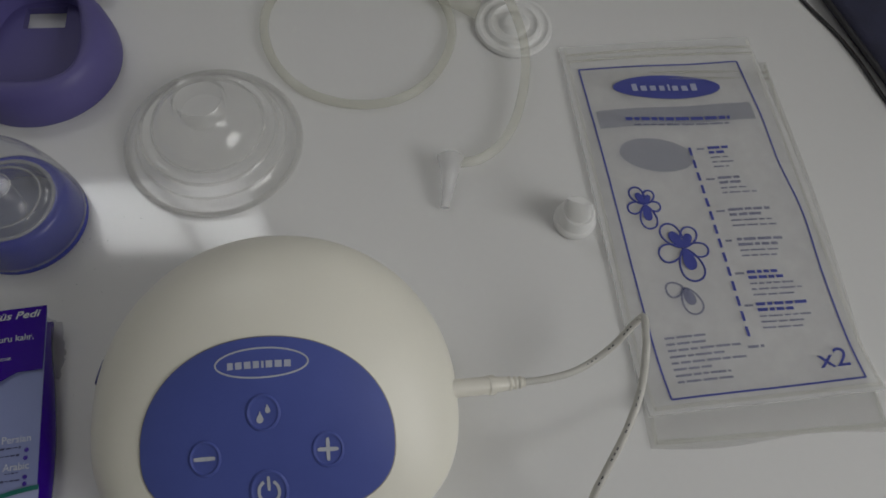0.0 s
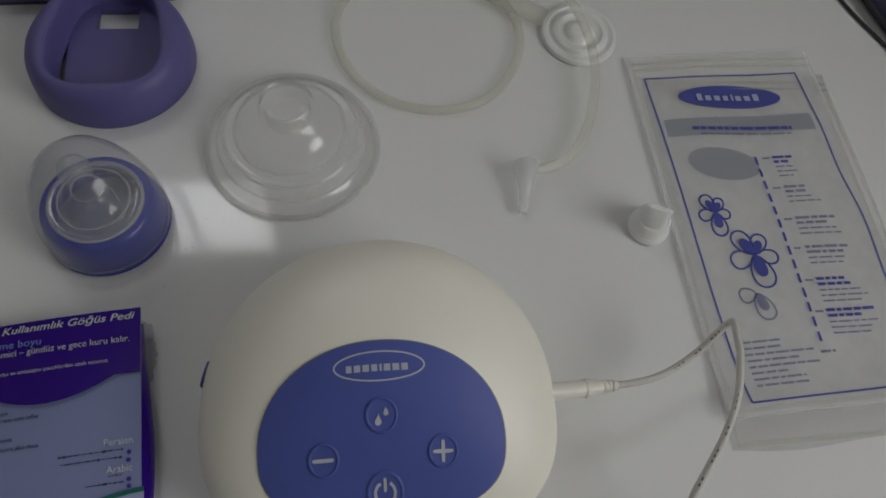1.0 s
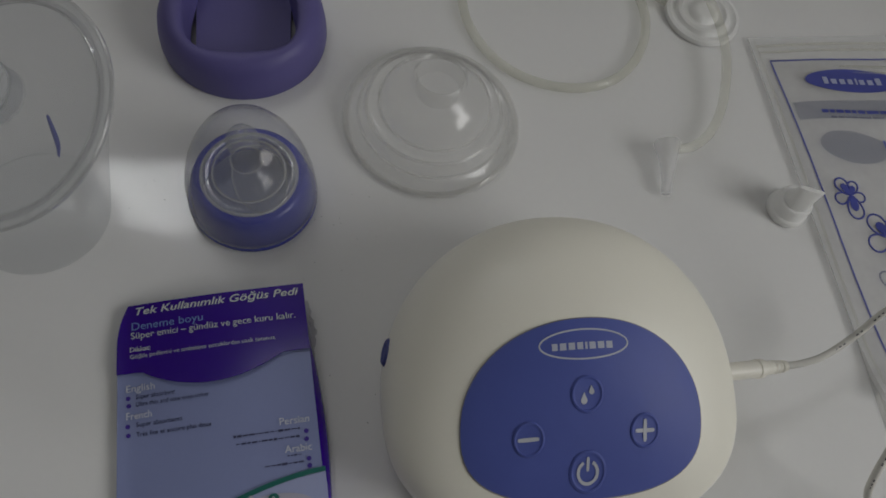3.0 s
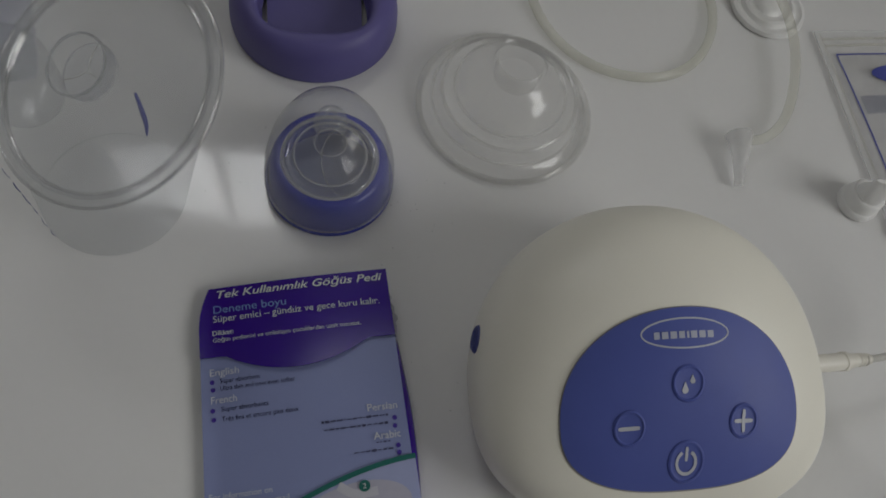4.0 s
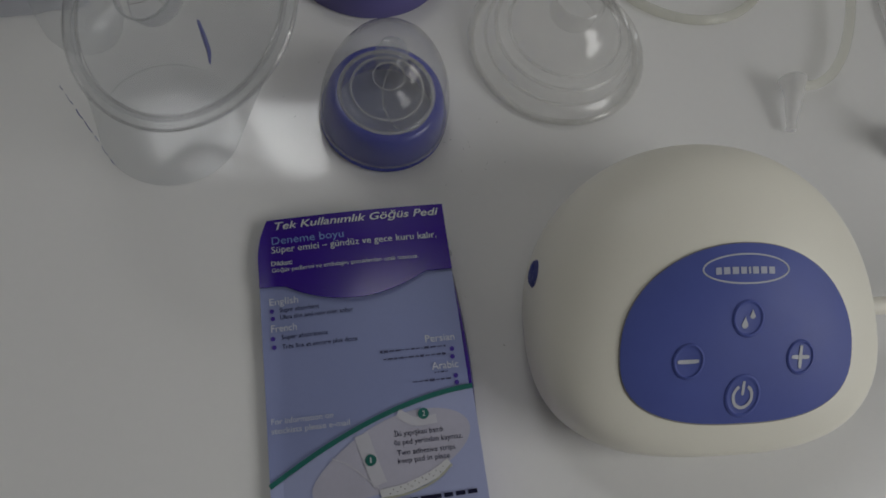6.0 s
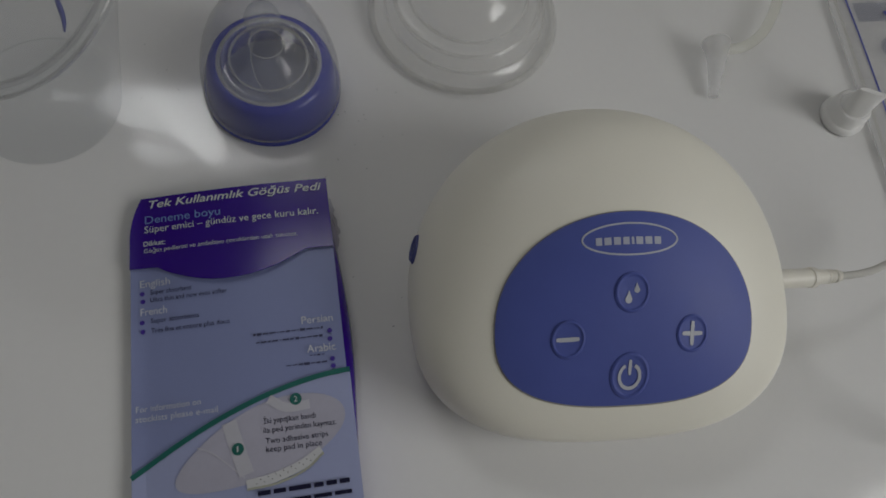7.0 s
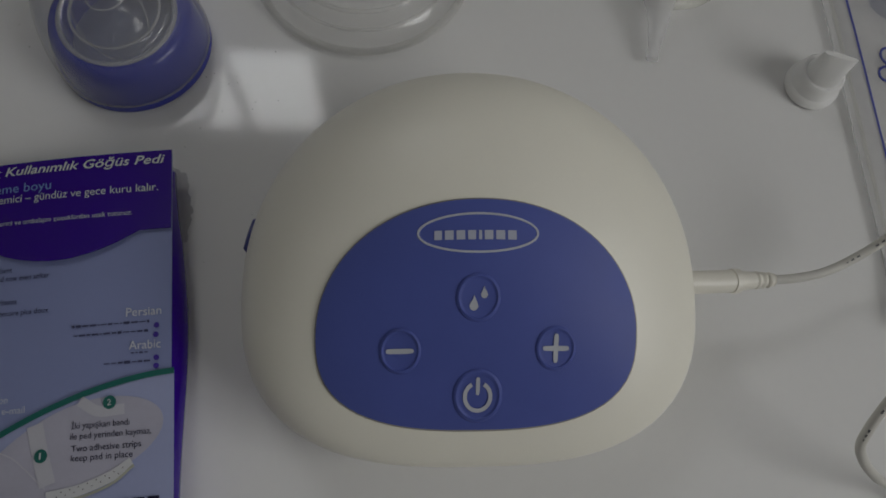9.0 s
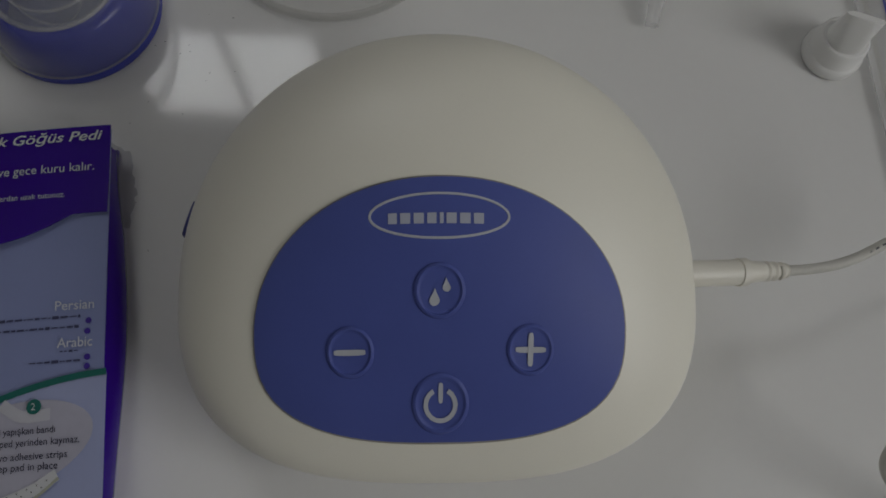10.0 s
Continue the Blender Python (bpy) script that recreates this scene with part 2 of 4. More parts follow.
def ring_plate(fn, segs, onto, lift, width, thick=0.0002):
    """A raised line of that width along a closed outline fn(angle)."""
    v, f = [], []
    for j in range(segs):
        a = 2 * math.pi * j / segs
        p, q = Vector(fn(a)), Vector(fn(a + 0.01))
        n = Vector((-(q - p).y, (q - p).x)).normalized() * width / 2
        for k, e in ((-1, -thick), (-0.7, 0), (0.7, 0), (1, -thick)):
            x, y = p + k * n
            v.append((x, y, onto(x, y) + lift + e))
    for j in range(segs):
        for k in range(3):
            i, h = 4 * j + k, 4 * ((j + 1) % segs) + k
            f.append((i, i + 1, h + 1, h))
    return v, [], f


def strip(points, width, onto, lift, steps=6):
    """A flat printed line through (x, y) points."""
    pts = [Vector((p[0], p[1], 0)) for p in points]
    pts = spline(pts, steps) if len(pts) > 2 else [pts[0].lerp(pts[1], i / 12) for i in range(13)]
    v, f = [], []
    for i, p in enumerate(pts):
        d = (pts[min(i + 1, len(pts) - 1)] - pts[max(i - 1, 0)]).normalized()
        n = Vector((-d.y, d.x, 0)) * width / 2
        for q in (p - n, p + n):
            v.append((q.x, q.y, onto(q.x, q.y) + lift))
    return v, [], [(2 * i, 2 * i + 1, 2 * i + 3, 2 * i + 2) for i in range(len(pts) - 1)]


def quad(x0, x1, y0, y1, onto, lift, n=6, skew=0.0):
    """A printed bar laid onto a surface."""
    v = []
    for i in range(n + 1):
        x = x0 + (x1 - x0) * i / n
        for y in (y0, y1):
            yy = y + skew * (x - x0)
            v.append((x, yy, onto(x, yy) + lift))
    return v, [], [(2 * i, 2 * i + 2, 2 * i + 3, 2 * i + 1) for i in range(n)]


def writing(text, x, y, width, height, onto, lift, align="LEFT", shear=0.0, space=1.0, bold=0.0):
    """Words whose first line starts (or ends) at x, y, made width long, laid onto a surface."""
    cu = bpy.data.curves.new("words", "FONT")
    cu.body, cu.size, cu.shear, cu.space_character, cu.offset = text, 1.0, shear, space, bold
    cu.resolution_u = 3
    ob = new("words", cu)
    bpy.context.view_layer.update()
    me = bpy.data.meshes.new_from_object(ob.evaluated_get(bpy.context.evaluated_depsgraph_get()))
    bpy.data.objects.remove(ob)
    bpy.data.curves.remove(cu)
    co = np.array([v.co[:] for v in me.vertices])
    faces = [tuple(p.vertices) for p in me.polygons]
    bpy.data.meshes.remove(me)
    lo, hi = co[:, 0].min(), co[:, 0].max()
    k = width / (hi - lo)
    kv = height / 0.7
    xs = (co[:, 0] - lo) * k + (x if align == "LEFT" else x - width)
    ys = co[:, 1] * kv + y
    return [(a, b, onto(a, b) + lift) for a, b in zip(xs, ys)], [], faces

# ---- the room ----
def wall(name, x0, x1, y0, y1, hole=None):
    """A wall of the room, in the room's own axes; hole: (from, to, bottom, top) along its length."""
    z0, z1 = -0.75, 1.95
    bm = bmesh.new()
    along_x = (x1 - x0) > (y1 - y0)
    if hole is None:
        box(x0, x1, y0, y1, z0, z1, bm=bm)
    else:
        a, b, c, d = hole
        pieces = [(None, a, z0, z1), (b, None, z0, z1), (a, b, z0, c), (a, b, d, z1)]
        for p, q, e, g in pieces:
            if along_x:
                box(x0 if p is None else p, x1 if q is None else q, y0, y1, e, g, bm=bm)
            else:
                box(x0, x1, y0 if p is None else p, y1 if q is None else q, e, g, bm=bm)
    ob = part(name, bm, M_WALL, None, smooth=False)
    ob.matrix_world = ROOM
    return tagged(ob, "plain off-white painted room wall", "wall", kind="structure")


wall("wall_north", -1.7, 0.85, 0.40, 0.52, (-0.377, -0.096, 0.583, 0.825))
wall("wall_east", 0.70, 0.85, -1.8, 0.40, (-0.71, -0.09, 0.29, 0.85))
wall("wall_south", -1.7, 0.85, -1.95, -1.8)
wall("wall_west", -1.75, -1.6, -1.8, 0.40)
for nm_, z0, z1, mt, lb in (("floor", -0.80, -0.75, M_FLOOR, "brown wooden room floor under the table"), ("ceiling", 1.95, 2.05, M_CEIL, "plain white painted ceiling")):
    ob = part(nm_, box(-1.75, 0.85, -1.95, 0.52, z0, z1), mt, None, smooth=False)
    ob.matrix_world = ROOM
    tagged(ob, lb, nm_, kind="structure")


def window(name, m, w, h, bars=1):
    win = thing(name, m, "white framed window letting in daylight", "window", kind="structure")
    t = 0.02
    for x0, x1, y0, y1 in ((-w / 2, w / 2, -h / 2, -h / 2 + t), (-w / 2, w / 2, h / 2 - t, h / 2), (-w / 2, -w / 2 + t, -h / 2 + t, h / 2 - t), (w / 2 - t, w / 2, -h / 2 + t, h / 2 - t)):
        part("frame", box(x0, x1, y0, y1, -0.02, 0.02, 0.003), M_FRAME, win)
    for i in range(bars):
        x = -w / 2 + w * (i + 1) / (bars + 1)
        part("mullion", box(x - 0.005, x + 0.005, -h / 2 + t, h / 2 - t, -0.012, 0.012, 0.002), M_FRAME, win)
    return win


window("window_1", ROOM @ pose(-0.2365, 0.45, 0.704, 90, 0, 0), 0.281, 0.242, 1)
window("window_2", ROOM @ pose(0.73, -0.40, 0.57, 90, 0, 90), 0.62, 0.56)

# ---- the table ----
table = thing("table", ROOM @ pose(0, 0, -0.75), "glossy white laminate table holding the pump parts", "table")
part("tabletop", box(-0.75, 0.696, -0.45, 0.396, 0.722, 0.75, 0.004), M_TABLE, table, smooth=False)
for x in (-0.68, 0.63):
    for y in (-0.38, 0.33):
        part("leg", box(x - 0.02, x + 0.02, y - 0.02, y + 0.02, 0.0, 0.722, 0.003), M_LEG, table)

# ---- breast pump motor unit ----
PA, PB, PF, NB, NF, PH, PS, PP, PQ, PZ = 0.0657, 0.0639, 0.0495, 2.065, 2.7356, 0.0569, 0.3549, 1.747, 2.351, 0.0204


def rho(u, v):
    n, b = (NB, PB) if v > 0 else (NF, PF)
    return (abs(u / PA) ** n + abs(v / b) ** n) ** (1 / n)


def shell(u, v):
    """Height of the unit's upper shell over the table."""
    return PZ + (PH + PS * v - PZ) * max(0.0, 1 - rho(u, v) ** PP) ** (1 / PQ)


def foot(a, k=1.0):
    c, s = math.cos(a), math.sin(a)
    r = 1 / rho(c, s) * k
    return r * c, r * s


pump = thing("breast_pump", pose(-0.0031, 0.163, 0, 0, 0, 19.74), "cream plastic electric breast pump unit with blue keypad", "breast pump")
segs = 96
v, f = [], []
levels = [0.0] + [1 - (1 - i / 26) ** 2.2 for i in range(1, 27)]
for r in levels[1:]:
    for j in range(segs):
        x, y = foot(2 * math.pi * j / segs, r)
        v.append((x, y, shell(x * 0.99999, y * 0.99999)))
for k, z in ((0.998, 0.0165), (0.988, 0.0115), (0.965, 0.0065), (0.93, 0.003), (0.90, 0.0018)):
    for j in range(segs):
        v.append((*foot(2 * math.pi * j / segs, k), z))
rows = len(levels) - 1 + 5
f = grid_faces(rows, segs, True)
top = len(v)
v.append((0, 0, shell(0, 0)))
f += [(top, (j + 1) % segs, j) for j in range(segs)]
part("housing", (v, [], f), M_CREAM, pump, "matte cream plastic shell")
bm = bmesh.new()
bm.faces.new([bm.verts.new((*foot(2 * math.pi * j / segs, 0.90), 0.0018)) for j in range(segs)])
ext = bmesh.ops.extrude_face_region(bm, geom=bm.faces[:])
bmesh.ops.translate(bm, verts=[e for e in ext["geom"] if isinstance(e, bmesh.types.BMVert)], vec=(0, 0, -0.0017))
part("base", bm, M_BASE, pump)


def panel(a, grow=0.0):
    c, s = math.cos(a), math.sin(a)
    n, b = (2.15, 0.0320) if s > 0 else (2.65, 0.0223)
    r = (abs(c / 0.0417) ** n + abs(s / b) ** n) ** (-1 / n) + grow
    return -0.0006 + r * c, -0.018 + r * s


part("seam", outline_solid(lambda a: panel(a, 0.0004), 96, shell, 0.0003, 0.0006, 14), M_DARKGAP, pump, "thin seam round the keypad")
keypad = part("keypad", outline_solid(panel, 96, shell, 0.0006, 0.0008, 14), M_PANEL, pump, "matte blue membrane keypad")
LIFT = 0.00075
part("logo_oval", ring_plate(lambda a: (-0.0012 + 0.0150 * math.cos(a), 0.0059 + 0.0046 * math.sin(a)), 64, shell, LIFT, 0.0006), M_ICON, keypad, "pale oval outline")
widths = [1.9, 2.2, 2.2, 2.0, 0.8, 2.2, 2.3, 2.2]

x = -0.0122
for w in widths:
    part("logo_bar", quad(x, x + w * 0.00098, 0.0042, 0.0064, shell, LIFT, 3), M_LOGO, keypad)
    x += (w + 0.55) * 0.00105
BUTTONS = [(-0.0012, -0.0093, 0.0056), (-0.0207, -0.0214, 0.0053), (0.0190, -0.0211, 0.0053), (-0.0008, -0.0322, 0.0064)]


def circle(cx, cy, r):
    return lambda a: (cx + r * math.cos(a), cy + r * math.sin(a))


buttons = []
for cx, cy, r in BUTTONS:
    def dome(u, v, cx=cx, cy=cy, r=r):
        d = min(1.0, math.hypot(u - cx, v - cy) / r)
        ridge = 0.00055 * math.exp(-((d - 0.90) / 0.06) ** 2)
        return shell(u, v) + ridge - 0.00035 * max(0.0, 0.84 - d) / 0.84
    b = part("button", outline_solid(circle(cx, cy, r), 48, dome, 0.0008, 0.0004, 16), M_PANEL, keypad)
    buttons.append((b, dome))
I2 = 0.00105
b, dome = buttons[0]


def drop(cx, cy, s, lean):
    def fn(a):
        r = s * 0.62
        x, y = r * math.cos(a), r * math.sin(a)
        if y > 0:
            y *= 1.0 + 1.25 * (1 - abs(math.cos(a)))
            x *= 1 - 0.55 * (y / (2.25 * r)) ** 1.2
        return cx + x + lean * y, cy + y
    return fn


part("icon", outline_solid(drop(-0.0023, -0.0112, 0.0018, 0.05), 32, dome, I2, 0.0001), M_ICON, b, "pale drop symbol")
part("icon", outline_solid(drop(0.0003, -0.0086, 0.0014, -0.05), 32, dome, I2, 0.0001), M_ICON, b, "pale drop symbol")


def pill(x0, x1, y0, y1):
    def fn(a):
        n = 5
        c, s = math.cos(a), math.sin(a)
        hx, hy = (x1 - x0) / 2, (y1 - y0) / 2
        r = (abs(c) ** n + abs(s) ** n) ** (-1 / n)
        return (x0 + x1) / 2 + hx * r * c, (y0 + y1) / 2 + hy * r * s
    return fn


b, dome = buttons[1]
part("icon", outline_solid(pill(-0.0243, -0.0173, -0.0220, -0.0208), 32, dome, I2, 0.0001), M_ICON, b, "pale minus bar")
b, dome = buttons[2]
part("icon", outline_solid(pill(0.0156, 0.0224, -0.0217, -0.0205), 32, dome, I2, 0.0001), M_ICON, b, "pale plus bar")
part("icon", outline_solid(pill(0.0184, 0.0196, -0.0245, -0.0177), 32, dome, I2 + 0.00008, 0.0001), M_ICON, b, "pale plus bar")
b, dome = buttons[3]
arc = [(-0.0008 + 0.0033 * math.sin(a), -0.0324 + 0.0033 * math.cos(a)) for a in (radians(28 + 304 * i / 16) for i in range(17))]
part("icon", strip(arc, 0.0010, dome, I2, 3), M_ICON, b, "pale broken circle symbol")
part("icon", outline_solid(pill(-0.0013, -0.0003, -0.0320, -0.0278), 24, dome, I2, 0.0001), M_ICON, b, "pale upright bar")

# oval suction port in the flank
port_m = Matrix.Translation((-0.0627, 0.0155, 0.0272)) @ Euler((0, radians(-72), radians(-14))).to_matrix().to_4x4()
bm = revolve([(0.0001, 0.0012), (0.0022, 0.0012), (0.0026, 0.0016), (0.0036, 0.0015), (0.0043, 0.0004), (0.0046, -0.001)], 32, place=lambda p: port_m @ Vector((p[0] * 0.75, p[1] * 1.25, p[2])))
part("suction_port", bm, M_PORT, pump, "dark blue oval tube socket")

# ---- power lead ----
lead = thing("power_cord", pose(0, 0, 0), "thin white power cord plugged into the pump", "power cord")
p0, p1 = Vector((0.0530, 0.1835, 0.0290)), Vector((0.0821, 0.1965, 0.0230))
bm = sweep([p0, p0.lerp(p1, 0.3), p0.lerp(p1, 0.6)], 0.0034, 20, 4)
part("plug", bm, M_WHITEP, lead, "white barrel plug")
bm = sweep([p0.lerp(p1, 0.55), p0.lerp(p1, 0.62)], 0.0037, 20, 3)
part("collar", bm, M_WHITEP, lead)
bm = sweep([p0.lerp(p1, 0.6), p0.lerp(p1, 0.8), p1], lambda s: 0.0031 - 0.0011 * s + 0.00025 * math.sin(s * 6 * math.pi * 2) * (s > 0.45), 20, 20)
part("strain_relief", bm, M_WHITEP, lead)
for i in range(4):
    c0 = p0.lerp(p1, 0.80 + 0.045 * i)
    d = (p1 - p0).normalized()
    side, up = d.cross(Vector((0, 0, 1))).normalized(), Vector((0, 0, 1))
    arc_s = [c0 + 0.00215 * (math.cos(a) * side + math.sin(a) * up) for a in (radians(-30 + 20 * k) for k in range(8))]
    part("relief_slot", sweep(arc_s, 0.00034, 6, 3), M_BASE, lead)
CORD = [p1, (0.0890, 0.2000, 0.0208), (0.0978, 0.2055, 0.0180), (0.1054, 0.2119, 0.0175), (0.1130, 0.2205, 0.0220), (0.1175, 0.2280, 0.0310), (0.1195, 0.2296, 0.0365), (0.1203, 0.2219, 0.0400), (0.1206, 0.2139, 0.0430), (0.1207, 0.1989, 0.0440), (0.1187, 0.1845, 0.0415), (0.1161, 0.1727, 0.0360), (0.1138, 0.1609, 0.0290), (0.1165, 0.1553, 0.0220), (0.1270, 0.1514, 0.0140), (0.1424, 0.1510, 0.0060), (0.1700, 0.1420, 0.0016), (0.2100, 0.1350, 0.0016), (0.2700, 0.1200, 0.0016), (0.4000, 0.0700, 0.0016)]
part("cord", sweep(CORD, 0.00145, 12, 12), M_CORD, lead, "white cable with faint grey lettering")
line = spline(CORD, 12)
for i in range(30, 150, 1):
    if i % 9 in (0, 1, 2, 3, 4):
        a, c = line[i], line[i + 1]
        up = Vector((-0.35, -0.45, 0.82)) * 0.00118
        if i % 2 == 0:
            part("cord_lettering", sweep([a + up, (a + c) / 2 + up, c + up], 0.0004, 6, 2), M_INK, lead)

# ---- purple stand ----
stand = thing("bottle_stand", pose(-0.1738, 0.2922, 0, 0, 0, 20), "purple rubber bottle stand with a recessed pocket", "bottle stand")


def pocket(a):
    c, s = math.cos(a), math.sin(a)
    n = 3.6
    hx, hy = 0.0245, (0.034 if s > 0 else 0.0255)
    r = (abs(c / hx) ** n + abs(s / hy) ** n) ** (-1 / n)
    k = 1 - 0.22 * max(0.0, s * r / 0.034)
    return r * c * k, r * s


def stand_ring(k, z):
    out = []
    for j in range(96):
        a = 2 * math.pi * j / 96
        ix, iy = pocket(a)
        ox, oy = 0.0376 * math.cos(a), 0.0376 * math.sin(a)
        out.append((ox + (ix - ox) * k, oy + (iy - oy) * k, z))
    return out


v = []
sections = [(0.10, 0.0002), (0.02, 0.0008), (0.0, 0.003), (0.02, 0.008), (0.09, 0.0135), (0.22, 0.0175), (0.42, 0.0200), (0.65, 0.0212), (0.85, 0.0210), (0.96, 0.0203), (1.0, 0.0190), (1.03, 0.012), (1.06, 0.0058), (1.10, 0.0048)]
for k, z in sections:
    v += stand_ring(k, z)
part("body", (v, [], grid_faces(len(sections), 96, True)), M_PURPLE, stand, "matte purple rubber ring")
bm = bmesh.new()
rows_f = []
for y, w in ((-0.0255, 0.0205), (0.0175, 0.0215), (0.0305, 0.0185), (0.0350, 0.0150)):
    rows_f.append([bm.verts.new((x, y, 0.0006)) for x in (-w, -0.0098, 0.0098, w)])
for i in range(3):
    for j in range(3):
        if (i, j) != (1, 1):
            bm.faces.new((rows_f[i][j], rows_f[i][j + 1], rows_f[i + 1][j + 1], rows_f[i + 1][j]))
ext = bmesh.ops.extrude_face_region(bm, geom=bm.faces[:])
bmesh.ops.translate(bm, verts=[e for e in ext["geom"] if isinstance(e, bmesh.types.BMVert)], vec=(0, 0, 0.0044))
part("pocket_floor", bm, M_PURPLE, stand, smooth=False)

# ---- teat, ring and cap ----
feeder = thing("bottle_teat", pose(-0.1405, 0.2135, 0, 0, 0, 20), "clear teat in a blue screw ring under a clear cap", "bottle teat")
part("screw_ring", revolve([(0.0252, 0.0003), (0.0262, 0.0012), (0.0261, 0.0034), (0.0250, 0.0040), (0.0245, 0.0090), (0.0236, 0.0140), (0.0224, 0.0172), (0.0208, 0.0186), (0.0190, 0.0186), (0.0182, 0.0176), (0.0184, 0.0150), (0.0200, 0.0020), (0.0235, 0.0003)], 72, closed=True), M_RING, feeder, "glossy blue plastic screw ring")
part("teat_flange", revolve([(0.0185 + 0.0008 * math.cos(a), 0.0189 + 0.0006 * math.sin(a)) for a in (2 * math.pi * i / 10 for i in range(10))], 64, closed=True), M_WHITEC, feeder, "pale rim of the teat")
teat = part("teat", revolve([(0.0180, 0.0186), (0.0186, 0.0195), (0.0178, 0.0200), (0.0158, 0.0196), (0.0146, 0.0202), (0.0138, 0.0222), (0.0118, 0.0248), (0.0090, 0.0268), (0.0068, 0.0284), (0.0056, 0.0306), (0.0051, 0.0340), (0.0053, 0.0378), (0.0060, 0.0412), (0.0061, 0.0444), (0.0052, 0.0470), (0.0034, 0.0485), (0.0016, 0.0490), (0.0002, 0.0490)], 56), M_TEAT, feeder, "frosted silicone teat")
for r, z, k in ((0.0141, 0.0212, 0.0005), (0.0060, 0.0296, 0.0003)):
    part("teat_ridge", revolve([(r + k * math.cos(a), z + k * math.sin(a)) for a in (2 * math.pi * i / 8 for i in range(8))], 56, closed=True), M_WHITEC, teat)
part("vent_tip", revolve([(0.0024, 0.0486), (0.0021, 0.0496), (0.0013, 0.0494), (0.0008, 0.0488)], 24), M_BEAD, teat, "small shiny ring on the tip")
cap = part("cap", revolve([(0.0255, 0.0043), (0.0263, 0.0043), (0.0261, 0.009), (0.0254, 0.016), (0.0242, 0.0225), (0.0224, 0.0295), (0.0198, 0.0365), (0.0164, 0.0430), (0.0120, 0.0482), (0.0064, 0.0514), (0.0002, 0.0524)], 72), M_CAP, feeder, "clear domed protective cap")
part("cap_edge", revolve([(0.0260 + 0.0004 * math.cos(a), 0.0047 + 0.0004 * math.sin(a)) for a in (2 * math.pi * i / 8 for i in range(8))], 72, closed=True), M_BEAD, cap)
# flat clear oval set just inside the cap's side, with a shiny edge
OVAL_AT = Matrix.Rotation(radians(-66), 4, "Z") @ Matrix.Translation((0.0142, 0, 0.0368)) @ Matrix.Rotation(radians(58), 4, "Y")
oval = [(-0.0145 * math.cos(a), 0.0098 * math.sin(a)) for a in (2 * math.pi * i / 48 for i in range(48))]
bm = bmesh.new()
bm.faces.new([bm.verts.new(OVAL_AT @ Vector((x, y, 0))) for x, y in oval])
part("oval_plate", bm, M_OVAL, cap, "flat polished clear oval inside the cap")
bm = bmesh.new()
rings = []
for i, (x, y) in enumerate(oval):
    n = Vector((x / 0.0145 ** 2, y / 0.0098 ** 2, 0)).normalized()
    rings.append([bm.verts.new(OVAL_AT @ (Vector((x, y, 0)) + 0.0003 * (math.cos(b) * n + math.sin(b) * Vector((0, 0, 1))))) for b in (2 * math.pi * k / 6 for k in range(6))])
for p, q in zip(rings, rings[1:] + rings[:1]):
    for k in range(6):
        bm.faces.new((p[k], p[(k + 1) % 6], q[(k + 1) % 6], q[k]))
part("oval_edge", bm, M_RIMV, cap, "pale shiny edge of the oval")
part("sealing_disc", revolve([(0.0196, 0.0030), (0.0196, 0.0045), (0.0080, 0.0047), (0.0002, 0.0047)], 48), M_SEAL, feeder, "dark grey-blue disc under the teat")

# ---- clear flange cushion ----
cushion = thing("flange_cushion", pose(-0.079, 0.2745, 0, 0, 0, 20), "clear silicone breast flange cushion lying face down", "flange cushion")
part("brim", revolve([(0.0372, 0.0004), (0.0398, 0.0006), (0.0406, 0.0020), (0.0398, 0.0036), (0.0372, 0.0046), (0.0345, 0.0058), (0.0325, 0.0085), (0.0310, 0.0120), (0.0290, 0.0138), (0.0268, 0.0140), (0.0255, 0.0132)], 80), M_SILI, cushion)
part("cone", revolve([(0.0255, 0.0132), (0.0246, 0.0148), (0.0235, 0.0190), (0.0208, 0.0236), (0.0165, 0.0268), (0.0128, 0.0288), (0.0114, 0.0310), (0.0112, 0.0352), (0.0106, 0.0358), (0.0100, 0.0352), (0.0100, 0.0300), (0.0096, 0.0240)], 72), M_SILI, cushion)
part("bead", revolve([(0.0388 + 0.0011 * math.cos(a), 0.0022 + 0.0014 * math.sin(a)) for a in (2 * math.pi * i / 8 for i in range(8))], 80, closed=True), M_SILI, cushion)

for r, z, k in ((0.0300, 0.0130, 0.0008), (0.0246, 0.0150, 0.0006), (0.0335, 0.0072, 0.0006)):
    part("ridge", revolve([(r + k * math.cos(a), z + k * math.sin(a)) for a in (2 * math.pi * i / 8 for i in range(8))], 80, closed=True), M_SILI, cushion)

# ---- clear funnel vessel ----
vessel = thing("pump_funnel", pose(-0.217, 0.180, 0), "large clear plastic pump funnel standing on its bottle", "pump funnel")
RC, RN, RR = Vector((0.0160, 0.0019, 0.0781)), Vector((-0.296, -0.374, 1.0)).normalized(), 0.0380
ex = Vector((1, 0, 0))
ex = (ex - RN * ex.dot(RN)).normalized()
ey = RN.cross(ex)


